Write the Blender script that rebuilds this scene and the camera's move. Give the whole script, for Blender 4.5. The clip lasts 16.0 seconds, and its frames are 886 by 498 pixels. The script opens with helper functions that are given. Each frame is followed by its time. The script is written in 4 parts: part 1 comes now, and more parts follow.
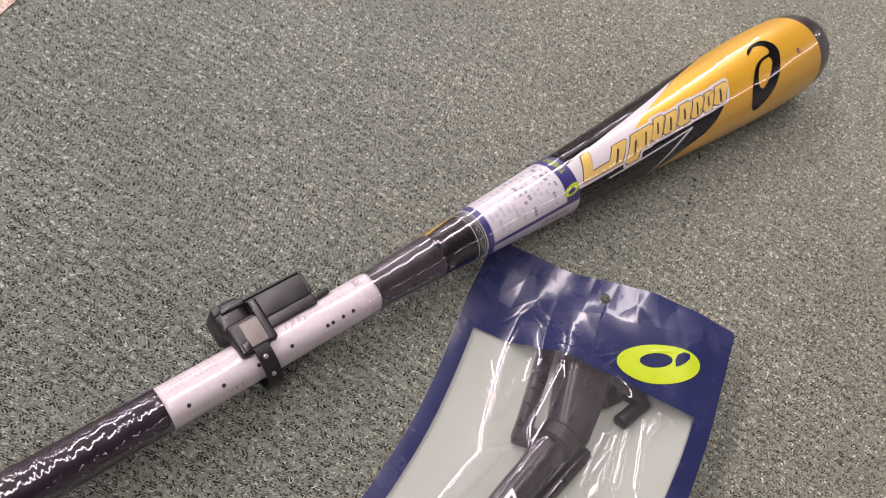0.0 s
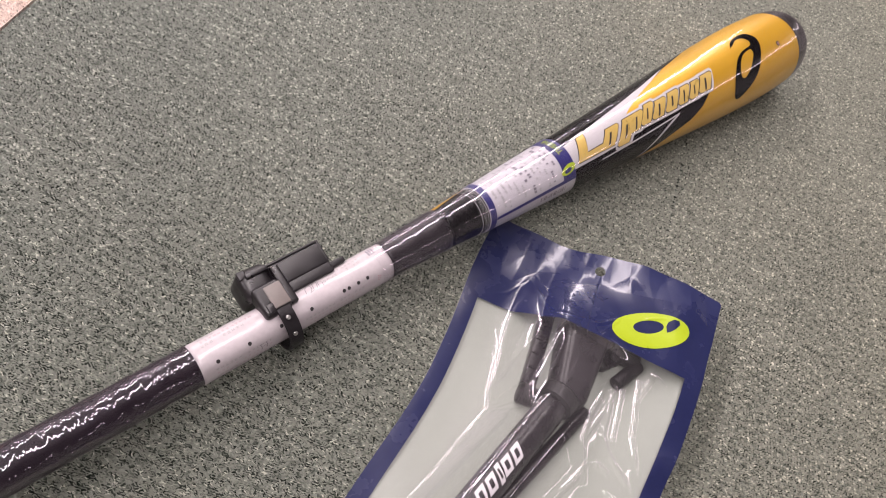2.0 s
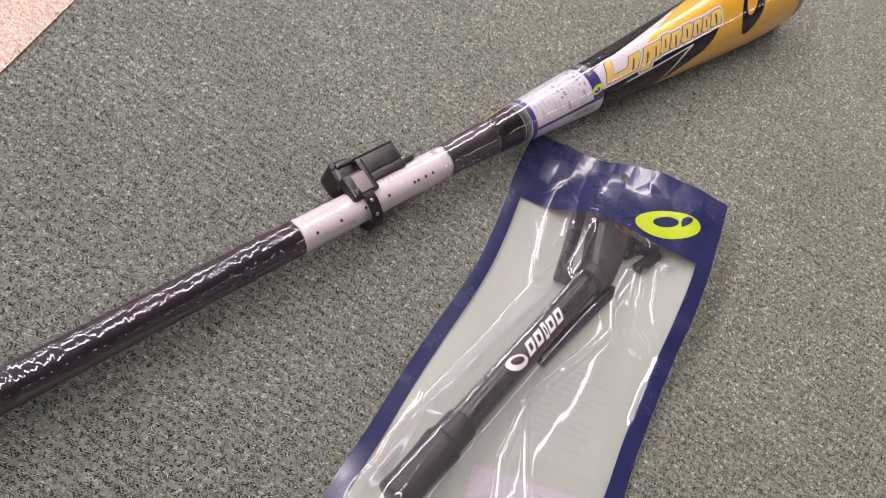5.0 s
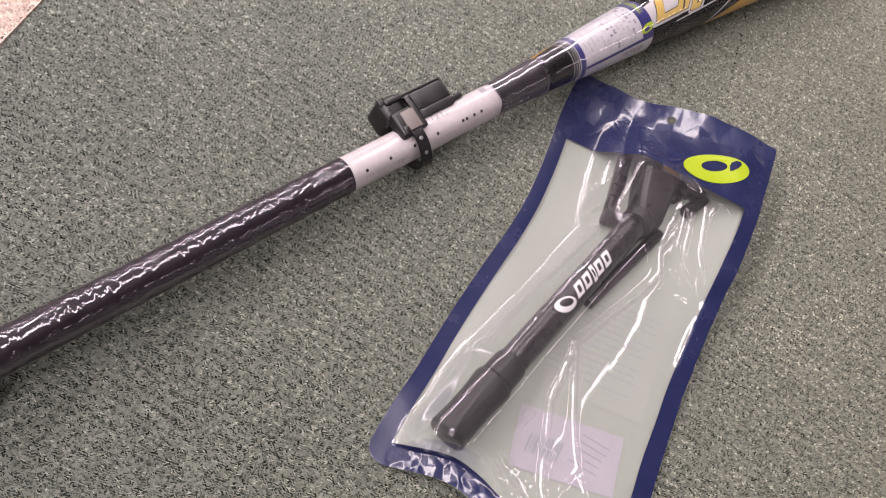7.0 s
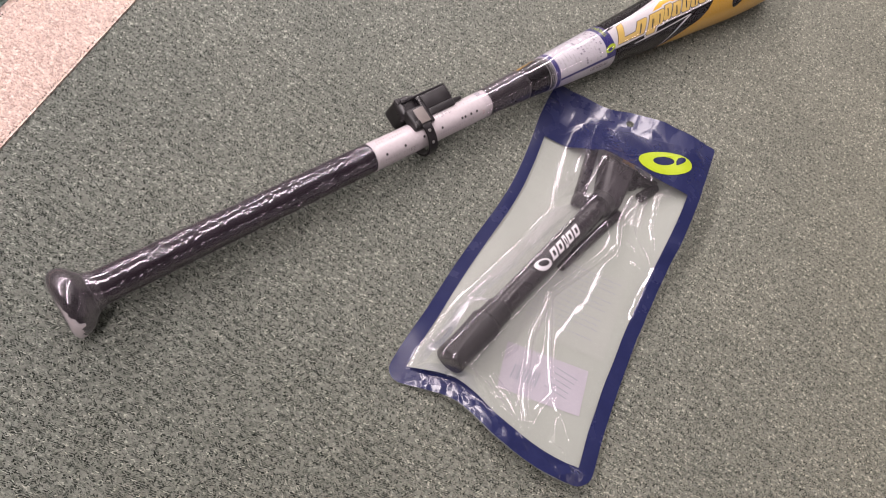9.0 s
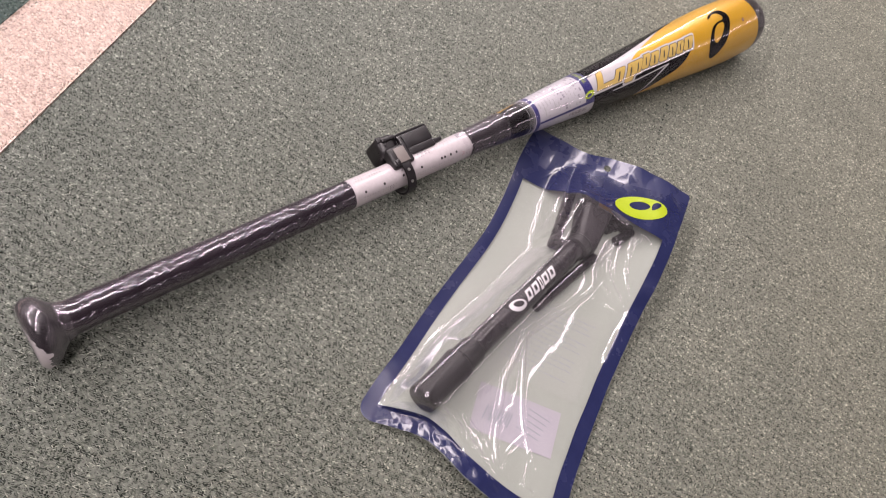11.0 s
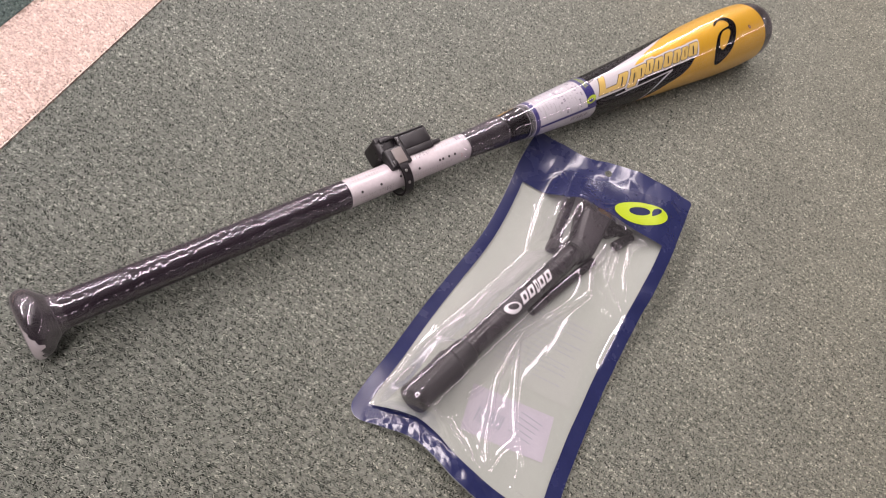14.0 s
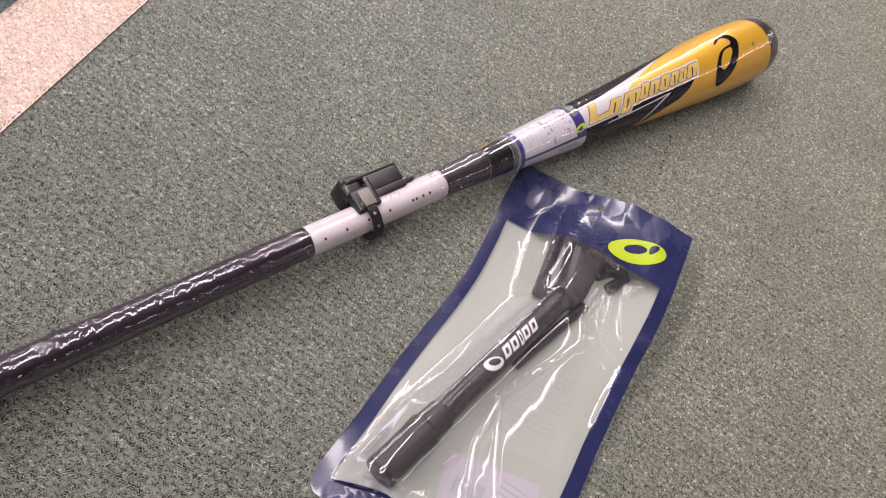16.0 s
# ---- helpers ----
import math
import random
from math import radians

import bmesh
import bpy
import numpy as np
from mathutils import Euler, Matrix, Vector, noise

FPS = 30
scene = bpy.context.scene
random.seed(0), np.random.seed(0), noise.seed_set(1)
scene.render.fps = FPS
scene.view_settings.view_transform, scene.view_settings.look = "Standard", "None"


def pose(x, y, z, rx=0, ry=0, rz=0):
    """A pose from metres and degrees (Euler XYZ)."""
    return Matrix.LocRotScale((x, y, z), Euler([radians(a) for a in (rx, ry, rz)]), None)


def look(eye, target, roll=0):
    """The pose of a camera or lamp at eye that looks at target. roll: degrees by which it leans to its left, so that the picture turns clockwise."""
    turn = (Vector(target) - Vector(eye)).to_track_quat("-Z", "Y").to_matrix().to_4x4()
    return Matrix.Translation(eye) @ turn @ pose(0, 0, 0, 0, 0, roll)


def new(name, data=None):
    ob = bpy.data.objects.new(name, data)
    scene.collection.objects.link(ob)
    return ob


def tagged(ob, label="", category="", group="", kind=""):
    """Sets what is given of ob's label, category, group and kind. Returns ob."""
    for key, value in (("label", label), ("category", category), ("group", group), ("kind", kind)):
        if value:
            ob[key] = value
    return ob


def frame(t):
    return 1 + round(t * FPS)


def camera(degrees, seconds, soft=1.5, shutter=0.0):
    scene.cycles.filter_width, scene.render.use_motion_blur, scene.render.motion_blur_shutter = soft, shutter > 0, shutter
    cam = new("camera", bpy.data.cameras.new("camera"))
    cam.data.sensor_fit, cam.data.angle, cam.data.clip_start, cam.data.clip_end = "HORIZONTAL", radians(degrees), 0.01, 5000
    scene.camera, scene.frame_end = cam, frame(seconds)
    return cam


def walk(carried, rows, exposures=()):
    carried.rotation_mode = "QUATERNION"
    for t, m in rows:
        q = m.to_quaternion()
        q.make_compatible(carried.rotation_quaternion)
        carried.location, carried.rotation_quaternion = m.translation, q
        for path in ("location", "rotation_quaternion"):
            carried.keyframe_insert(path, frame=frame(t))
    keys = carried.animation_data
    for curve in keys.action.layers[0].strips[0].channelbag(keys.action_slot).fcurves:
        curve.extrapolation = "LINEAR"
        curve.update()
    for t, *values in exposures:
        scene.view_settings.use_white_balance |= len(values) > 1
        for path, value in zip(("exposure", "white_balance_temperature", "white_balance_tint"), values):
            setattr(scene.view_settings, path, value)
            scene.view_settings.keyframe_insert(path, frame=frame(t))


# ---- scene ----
cam = camera(63.0, 16.0, soft=1.05)
PATH = [
    (0, (-0.0388, 0.0334, 0.3809), (0.0002, 0.5827, -0.4538), 29.06),
    (0.5, (-0.0370, 0.0258, 0.3794), (0.0027, 0.5829, -0.4501), 28.99),
    (1, (-0.0413, 0.0103, 0.3845), (0.0023, 0.5713, -0.4422), 29.35),
    (1.5, (-0.0414, 0.0021, 0.3862), (0.0071, 0.5648, -0.4391), 29.76),
    (2, (-0.0411, -0.0029, 0.3904), (0.0083, 0.5629, -0.4327), 29.53),
    (2.5, (-0.0337, 0.0076, 0.3883), (0.0113, 0.5793, -0.4309), 28.69),
    (3, (-0.0257, 0.0113, 0.3885), (0.0109, 0.5898, -0.4263), 27.62),
    (3.5, (-0.0219, 0.0060, 0.3945), (0.0099, 0.5881, -0.4180), 27.09),
    (4, (-0.0280, -0.0249, 0.4077), (0.0051, 0.5547, -0.4066), 27.30),
    (4.5, (-0.0371, -0.0681, 0.4238), (0.0041, 0.5024, -0.3964), 28.39),
    (5, (-0.0550, -0.0981, 0.4225), (0.0080, 0.4396, -0.4182), 30.94),
    (7.5, (-0.0768, -0.1174, 0.4060), (0.0062, 0.3635, -0.4668), 34.46),
    (8, (-0.0800, -0.1369, 0.4249), (0.0054, 0.3466, -0.4462), 34.73),
    (8.5, (-0.0834, -0.1730, 0.4546), (0.0100, 0.3235, -0.4084), 35.44),
    (9, (-0.0872, -0.2026, 0.4818), (0.0156, 0.3139, -0.3683), 36.36),
    (11.5, (-0.0780, -0.2009, 0.4873), (0.0178, 0.3649, -0.3317), 36.76),
    (12, (-0.0719, -0.2015, 0.4870), (0.0189, 0.3642, -0.3326), 36.54),
    (12.5, (-0.0742, -0.2079, 0.4878), (0.0119, 0.3577, -0.3324), 36.51),
    (13, (-0.0751, -0.2102, 0.4869), (0.0073, 0.3538, -0.3348), 36.49),
    (13.5, (-0.0735, -0.2059, 0.4786), (0.0056, 0.3556, -0.3451), 36.36),
    (14, (-0.0670, -0.1993, 0.4904), (0.0079, 0.3637, -0.3327), 35.82),
    (14.5, (-0.0619, -0.1788, 0.4854), (0.0065, 0.3866, -0.3367), 34.98),
    (15, (-0.0607, -0.1637, 0.4800), (0.0010, 0.4044, -0.3407), 34.14),
    (15.5, (-0.0548, -0.1475, 0.4760), (0.0012, 0.4214, -0.3445), 33.50),
    (16, (-0.0514, -0.1392, 0.4704), (0.0001, 0.4286, -0.3512), 32.97),
]
walk(cam, [(t, look(eye, target, roll)) for t, eye, target, roll in PATH])

# ---------------------------------------------------------------- light
world = bpy.data.worlds.new("world")
scene.world = world
world.use_nodes = True
world.node_tree.nodes["Background"].inputs[0].default_value = (0.8, 0.85, 0.9, 1)
world.node_tree.nodes["Background"].inputs[1].default_value = 0.02
scene.view_settings.exposure = 0.0

LAMP_Z = 2.56
LAMP_ROWS = (-5.0, -2.65, -0.35, 4.0)
LAMP_Y0, LAMP_Y1 = -2.4, 9.6
LAMP_WATTS = 250.0


def strip_lamp(x, gain):
    d = bpy.data.lights.new("tube_light", "AREA")
    d.shape, d.size, d.size_y = "RECTANGLE", 0.27, LAMP_Y1 - LAMP_Y0
    d.energy, d.color = LAMP_WATTS * gain, (1.0, 0.875, 0.895)
    ob = new("tube_light", d)
    ob.location = (x, (LAMP_Y0 + LAMP_Y1) / 2, LAMP_Z)
    return ob


for row_x, row_gain in zip(LAMP_ROWS, (0.6, 1.92, 0.85, 0.38)):
    strip_lamp(row_x, row_gain)


# ---------------------------------------------------------------- materials
def nodes_of(name):
    m = bpy.data.materials.new(name)
    m.use_nodes = True
    nt = m.node_tree
    return m, nt, nt.nodes["Principled BSDF"], nt.nodes["Material Output"]


def link(nt, a, b):
    nt.links.new(a, b)


def coords(nt, scale, kind="Object"):
    tc = nt.nodes.new("ShaderNodeTexCoord")
    mp = nt.nodes.new("ShaderNodeMapping")
    mp.inputs["Scale"].default_value = scale if isinstance(scale, tuple) else (scale, scale, scale)
    link(nt, tc.outputs[kind], mp.inputs["Vector"])
    return mp.outputs["Vector"]


def noise_tex(nt, vec, scale, detail=3.0, rough=0.55):
    n = nt.nodes.new("ShaderNodeTexNoise")
    n.inputs["Scale"].default_value, n.inputs["Detail"].default_value, n.inputs["Roughness"].default_value = scale, detail, rough
    link(nt, vec, n.inputs["Vector"])
    return n.outputs["Fac"]


def ramp(nt, fac, stops):
    r = nt.nodes.new("ShaderNodeValToRGB")
    while len(r.color_ramp.elements) < len(stops):
        r.color_ramp.elements.new(0.5)
    for e, (p, c) in zip(r.color_ramp.elements, stops):
        e.position, e.color = p, (*c, 1)
    link(nt, fac, r.inputs["Fac"])
    return r.outputs["Color"]


def shade(c, k):
    return tuple(min(1.0, v * k) for v in c)


def surface(name, color, rough=0.5, metal=0.0, var=0.12, scale=60.0, bump=0.0, bump_scale=400.0, coat=0.0, coat_rough=0.06, rough_var=0.1, stretch=None, spec=0.5):
    """A two-scale procedural surface: broad tone, fine grain, uneven gloss and relief."""
    m, nt, b, out = nodes_of(name)
    vec = coords(nt, stretch or 1.0)
    broad = noise_tex(nt, vec, scale, 4)
    fine = noise_tex(nt, vec, scale * 9, 2)
    mix = nt.nodes.new("ShaderNodeMath")
    mix.operation = "MULTIPLY_ADD"
    mix.inputs[1].default_value = 0.35
    link(nt, fine, mix.inputs[0])
    sc = nt.nodes.new("ShaderNodeMath")
    sc.operation = "MULTIPLY"
    sc.inputs[1].default_value = 0.65
    link(nt, broad, sc.inputs[0])
    link(nt, sc.outputs[0], mix.inputs[2])
    link(nt, ramp(nt, mix.outputs[0], [(0.3, shade(color, 1 - var)), (0.7, shade(color, 1 + var))]), b.inputs["Base Color"])
    rr = nt.nodes.new("ShaderNodeMapRange")
    rr.inputs["From Min"].default_value, rr.inputs["From Max"].default_value = 0.3, 0.7
    rr.inputs["To Min"].default_value, rr.inputs["To Max"].default_value = max(0.02, rough - rough_var), min(1, rough + rough_var)
    link(nt, broad, rr.inputs["Value"])
    link(nt, rr.outputs[0], b.inputs["Roughness"])
    b.inputs["Metallic"].default_value = metal
    b.inputs["Coat Weight"].default_value, b.inputs["Coat Roughness"].default_value = coat, coat_rough
    b.inputs["Specular IOR Level"].default_value = spec
    if bump:
        bp = nt.nodes.new("ShaderNodeBump")
        bp.inputs["Strength"].default_value, bp.inputs["Distance"].default_value = bump, 0.001
        link(nt, noise_tex(nt, vec, bump_scale, 3), bp.inputs["Height"])
        link(nt, bp.outputs[0], b.inputs["Normal"])
        if coat:
            link(nt, bp.outputs[0], b.inputs["Coat Normal"])
    return m


def film(name, rough, tint, bump, bump_scale, ior=1.5, gain=1.0, haze=0.0, sheen=0.0, most=0.24):
    """Thin clear plastic: light goes straight through, Fresnel sets the gloss."""
    m, nt, b, out = nodes_of(name)
    nt.nodes.remove(b)
    clear = nt.nodes.new("ShaderNodeBsdfTransparent")
    clear.inputs[0].default_value = (*tint, 1)
    gloss = nt.nodes.new("ShaderNodeBsdfGlossy")
    gloss.inputs["Roughness"].default_value = rough
    gloss.inputs["Color"].default_value = (0.97, 0.91, 1.0, 1)
    fr = nt.nodes.new("ShaderNodeFresnel")
    fr.inputs["IOR"].default_value = ior
    mul = nt.nodes.new("ShaderNodeMath")
    mul.operation, mul.use_clamp = "MULTIPLY", True
    mul.inputs[1].default_value = gain
    link(nt, fr.outputs[0], mul.inputs[0])
    top = nt.nodes.new("ShaderNodeMath")
    top.operation = "MINIMUM"
    top.inputs[1].default_value = most
    link(nt, mul.outputs[0], top.inputs[0])
    mx = nt.nodes.new("ShaderNodeMixShader")
    link(nt, top.outputs[0], mx.inputs[0])
    base = clear.outputs[0]
    if haze:
        dif = nt.nodes.new("ShaderNodeBsdfDiffuse")
        dif.inputs[0].default_value = (0.75, 0.75, 0.77, 1)
        hm = nt.nodes.new("ShaderNodeMixShader")
        hm.inputs[0].default_value = haze
        link(nt, clear.outputs[0], hm.inputs[1])
        link(nt, dif.outputs[0], hm.inputs[2])
        base = hm.outputs[0]
    link(nt, base, mx.inputs[1])
    shine = gloss.outputs[0]
    normals = [gloss, fr]
    if sheen:
        wide = nt.nodes.new("ShaderNodeBsdfGlossy")
        wide.inputs["Roughness"].default_value, wide.inputs["Color"].default_value = 0.42, (0.97, 0.91, 0.96, 1)
        two = nt.nodes.new("ShaderNodeMixShader")
        two.inputs[0].default_value = sheen
        link(nt, gloss.outputs[0], two.inputs[1])
        link(nt, wide.outputs[0], two.inputs[2])
        shine = two.outputs[0]
        normals.append(wide)
    link(nt, shine, mx.inputs[2])
    link(nt, mx.outputs[0], out.inputs["Surface"])
    vec = coords(nt, 1.0)
    bp = nt.nodes.new("ShaderNodeBump")
    bp.inputs["Strength"].default_value, bp.inputs["Distance"].default_value = bump, 0.002
    link(nt, noise_tex(nt, vec, bump_scale, 3, 0.5), bp.inputs["Height"])
    for n in normals:
        link(nt, bp.outputs[0], n.inputs["Normal"])
    return m


def carpet_yarn(name, dark, mid, light, painted_light=None):
    """Yarn with a tone of its own for every loop; the last colour paints in the brighter, warmer light towards +x."""
    m, nt, b, out = nodes_of(name)
    g = nt.nodes.new("ShaderNodeNewGeometry")
    vec = coords(nt, 1.0)
    broad = noise_tex(nt, vec, 9.0, 3)
    add = nt.nodes.new("ShaderNodeMath")
    add.operation = "MULTIPLY_ADD"
    add.inputs[1].default_value = 0.30
    link(nt, broad, add.inputs[0])
    own = nt.nodes.new("ShaderNodeMapRange")
    own.inputs["To Min"].default_value, own.inputs["To Max"].default_value = 0.15, 0.85
    link(nt, g.outputs["Random Per Island"], own.inputs["Value"])
    link(nt, own.outputs[0], add.inputs[2])
    sub = nt.nodes.new("ShaderNodeMath")
    sub.operation = "SUBTRACT"
    sub.inputs[1].default_value = 0.15
    link(nt, add.outputs[0], sub.inputs[0])
    twist = nt.nodes.new("ShaderNodeMath")
    twist.operation = "MULTIPLY_ADD"
    twist.inputs[1].default_value = 1.7
    link(nt, noise_tex(nt, vec, 420.0, 3), twist.inputs[0])
    link(nt, sub.outputs[0], twist.inputs[2])
    centre = nt.nodes.new("ShaderNodeMath")
    centre.operation = "SUBTRACT"
    centre.inputs[1].default_value = 0.85
    link(nt, twist.outputs[0], centre.inputs[0])
    col = ramp(nt, centre.outputs[0], [(0.0, dark), (0.30, shade(mid, 0.88)), (0.80, shade(mid, 1.22)), (1.0, light)])
    # uneven room light put into the yarn colour: brighter and warmer towards +x
    if painted_light:
        sep = nt.nodes.new("ShaderNodeSeparateXYZ")
        link(nt, vec, sep.inputs[0])
        wave = nt.nodes.new("ShaderNodeMath")
        wave.operation = "MULTIPLY_ADD"
        wave.inputs[1].default_value = 0.35
        link(nt, noise_tex(nt, vec, 2.5, 2), wave.inputs[0])
        link(nt, sep.outputs["X"], wave.inputs[2])
        rng_ = nt.nodes.new("ShaderNodeMapRange")
        rng_.inputs["From Min"].default_value, rng_.inputs["From Max"].default_value = -0.15, 0.55
        link(nt, wave.outputs[0], rng_.inputs["Value"])
        mul = nt.nodes.new("ShaderNodeMix")
        mul.data_type, mul.blend_type = "RGBA", "MULTIPLY"
        link(nt, rng_.outputs[0], mul.inputs[0])
        link(nt, col, mul.inputs[6])
        mul.inputs[7].default_value = (*painted_light, 1)
        col = mul.outputs[2]
    link(nt, col, b.inputs["Base Color"])
    b.inputs["Roughness"].default_value = 0.55
    b.inputs["Specular IOR Level"].default_value = 0.4
    bp = nt.nodes.new("ShaderNodeBump")
    bp.inputs["Strength"].default_value, bp.inputs["Distance"].default_value = 0.6, 0.0005
    link(nt, noise_tex(nt, vec, 2200.0, 2), bp.inputs["Height"])
    link(nt, bp.outputs[0], b.inputs["Normal"])
    return m


M_GREEN = carpet_yarn("green_grey_yarn", (0.066, 0.078, 0.066), (0.208, 0.226, 0.197), (0.54, 0.56, 0.49), (1.10, 1.03, 0.945))
M_CREAM = carpet_yarn("cream_yarn", (0.40, 0.30, 0.26), (0.66, 0.53, 0.47), (0.90, 0.80, 0.74))
M_TEAL = carpet_yarn("dark_teal_yarn", (0.03, 0.05, 0.045), (0.08, 0.115, 0.105), (0.26, 0.30, 0.28))
def woven_floor(name="flat_carpet", tones=((0.012, 0.016, 0.013), (0.06, 0.07, 0.058), (0.30, 0.32, 0.28))):
    """The carpet seen from afar: speckled loops of the same yarn."""
    m, nt, b, out = nodes_of(name)
    vec = coords(nt, 1.0)
    cell = nt.nodes.new("ShaderNodeTexVoronoi")
    cell.inputs["Scale"].default_value = 520.0
    link(nt, vec, cell.inputs["Vector"])
    sep = nt.nodes.new("ShaderNodeSeparateColor")
    link(nt, cell.outputs["Color"], sep.inputs[0])
    link(nt, ramp(nt, sep.outputs[0], list(zip((0.0, 0.45, 1.0), tones))), b.inputs["Base Color"])
    b.inputs["Roughness"].default_value = 0.95
    b.inputs["Specular IOR Level"].default_value = 0.1
    bp = nt.nodes.new("ShaderNodeBump")
    bp.inputs["Strength"].default_value, bp.inputs["Distance"].default_value = 0.8, 0.001
    link(nt, cell.outputs["Distance"], bp.inputs["Height"])
    link(nt, bp.outputs[0], b.inputs["Normal"])
    return m


M_BACKING = woven_floor()
M_FLAT_CREAM = woven_floor("flat_cream_carpet", ((0.35, 0.26, 0.22), (0.56, 0.45, 0.40), (0.80, 0.70, 0.64)))
M_FLAT_TEAL = woven_floor("flat_teal_carpet", ((0.02, 0.035, 0.03), (0.07, 0.10, 0.09), (0.20, 0.24, 0.22)))
M_WALL = surface("matt_wall_paint", (0.52, 0.51, 0.50), 0.8, var=0.04, scale=3, bump=0.1)
M_CEIL = surface("ceiling_board", (0.30, 0.30, 0.30), 0.9, var=0.05, scale=4, bump=0.2, bump_scale=120)
M_FIXTURE = surface("lamp_housing_enamel", (0.75, 0.75, 0.74), 0.35, var=0.03, scale=5)

M_BLACK = surface("black_bat_paint", (0.004, 0.003, 0.004), 0.20, var=0.3, scale=40, coat=0.0, rough_var=0.04, bump=0.05, bump_scale=90, spec=0.12)
M_GOLD = surface("pearl_gold_paint", (0.60, 0.335, 0.018), 0.44, metal=0.40, var=0.06, scale=30, coat=0.5, coat_rough=0.20, bump=0.04, bump_scale=70, rough_var=0.04)
M_WHITE = surface("white_bat_paint", (0.47, 0.45, 0.47), 0.35, var=0.03, scale=40, coat=0.1, coat_rough=0.06)
M_LETTER = surface("gold_lettering", (0.60, 0.42, 0.12), 0.35, metal=0.2, var=0.08, scale=120, coat=0.35)
M_GRIP = surface("black_grip_tape", (0.011, 0.006, 0.011), 0.45, var=0.35, scale=90, bump=0.08, bump_scale=300, spec=0.2)
M_KNOB = surface("black_knob_plastic", (0.011, 0.007, 0.011), 0.34, var=0.35, scale=60, bump=0.2, bump_scale=60, spec=0.5)
M_TAPE = surface("charcoal_wrapped_taper", (0.020, 0.016, 0.020), 0.32, var=0.3, scale=70, bump=0.15, bump_scale=150, spec=0.3)
M_PAPER = surface("white_paper_label", (0.47, 0.425, 0.445), 0.45, var=0.10, scale=48, coat=0.5, coat_rough=0.10, bump=0.12, bump_scale=150)
M_TAG = surface("white_printed_tag", (0.47, 0.45, 0.49), 0.4, var=0.02, scale=60, coat=0.35, coat_rough=0.08, bump=0.06, bump_scale=100)
M_NAVY = surface("navy_ink", (0.024, 0.021, 0.125), 0.35, var=0.12, scale=60, coat=0.35, coat_rough=0.08)
M_LIME = surface("lime_ink", (0.36, 0.46, 0.016), 0.35, var=0.06, scale=60, coat=0.35, coat_rough=0.08)
M_INK = surface("grey_ink", (0.21, 0.195, 0.23), 0.6, var=0.15, scale=300)
M_FAINT = surface("faint_grey_ink", (0.36, 0.36, 0.37), 0.6, var=0.12, scale=300)
M_PALE = surface("pale_green_grey_ink", (0.375, 0.360, 0.362), 0.45, var=0.05, scale=200, coat=0.5, coat_rough=0.10)
M_ROSE = surface("pale_rose_ink", (0.425, 0.350, 0.370), 0.45, var=0.05, scale=200, coat=0.5, coat_rough=0.10)
M_PEN = surface("dark_pen_ink", (0.19, 0.165, 0.19), 0.5, var=0.2, scale=300)
M_DOT = surface("black_ink", (0.02, 0.018, 0.02), 0.5, var=0.2, scale=200)
M_RED = surface("faded_red_ink", (0.45, 0.22, 0.22), 0.6, var=0.1, scale=200)
M_CAP = surface("dark_end_cap_rubber", (0.024, 0.018, 0.020), 0.38, var=0.3, scale=80, coat=0.4, coat_rough=0.12, bump=0.2, bump_scale=120)
M_TAGBODY = surface("black_tag_plastic", (0.008, 0.006, 0.008), 0.36, var=0.25, scale=90, bump=0.03, bump_scale=900, spec=0.6)
M_PLATE = surface("grey_brown_plate", (0.19, 0.165, 0.155), 0.42, var=0.12, scale=200, bump=0.1, bump_scale=900)
M_STEEL = surface("steel_rivet", (0.45, 0.44, 0.43), 0.35, metal=1.0, var=0.1, scale=300)
M_BAG = surface("navy_bag_film", (0.015, 0.0185, 0.068), 0.25, var=0.12, scale=45, coat=0.6, coat_rough=0.06, bump=0.06, bump_scale=55, rough_var=0.05)
M_SEAL = surface("sealed_navy_film", (0.017, 0.021, 0.076), 0.30, var=0.14, scale=60, coat=0.6, coat_rough=0.12, bump=0.08, bump_scale=260)
M_BACK = surface("pale_grey_back_film", (0.290, 0.312, 0.278), 0.55, var=0.05, scale=25, bump=0.15, bump_scale=60)
M_SHEET = surface("folded_instruction_paper", (0.302, 0.320, 0.290), 0.7, var=0.04, scale=40)
M_STICKER = surface("lavender_sticker_paper", (0.347, 0.330, 0.365), 0.6, var=0.05, scale=60)
M_PRINT = surface("pale_blue_print", (0.250, 0.262, 0.290), 0.7, var=0.1, scale=200)
M_PUMP = surface("black_pump_plastic", (0.012, 0.008, 0.012), 0.30, var=0.3, scale=80, bump=0.1, bump_scale=500)
M_RUBBER = surface("black_rubber", (0.010, 0.008, 0.010), 0.40, spec=0.3, var=0.3, scale=100, bump=0.2, bump_scale=600)
M_LOGO = surface("pale_pump_print", (0.62, 0.60, 0.63), 0.5, var=0.06, scale=200)
M_CLEAR = film("clear_bag_window", 0.06, (0.98, 0.98, 0.975), 0.05, 60.0, gain=2.9, haze=0.011, sheen=0.22, most=0.5)
M_KNOBFILM = film("milky_knob_wrap", 0.11, (0.96, 0.955, 0.96), 0.08, 90.0, gain=2.4, haze=0.004, sheen=0.25, most=0.15)
M_SHRINK = film("clear_shrink_wrap", 0.05, (0.98, 0.975, 0.975), 0.06, 60.0, gain=2.4, most=0.11)
M_NECK = film("crinkled_neck_wrap", 0.08, (0.97, 0.965, 0.97), 0.06, 60.0, gain=1.7, haze=0.001, sheen=0.2, most=0.11)
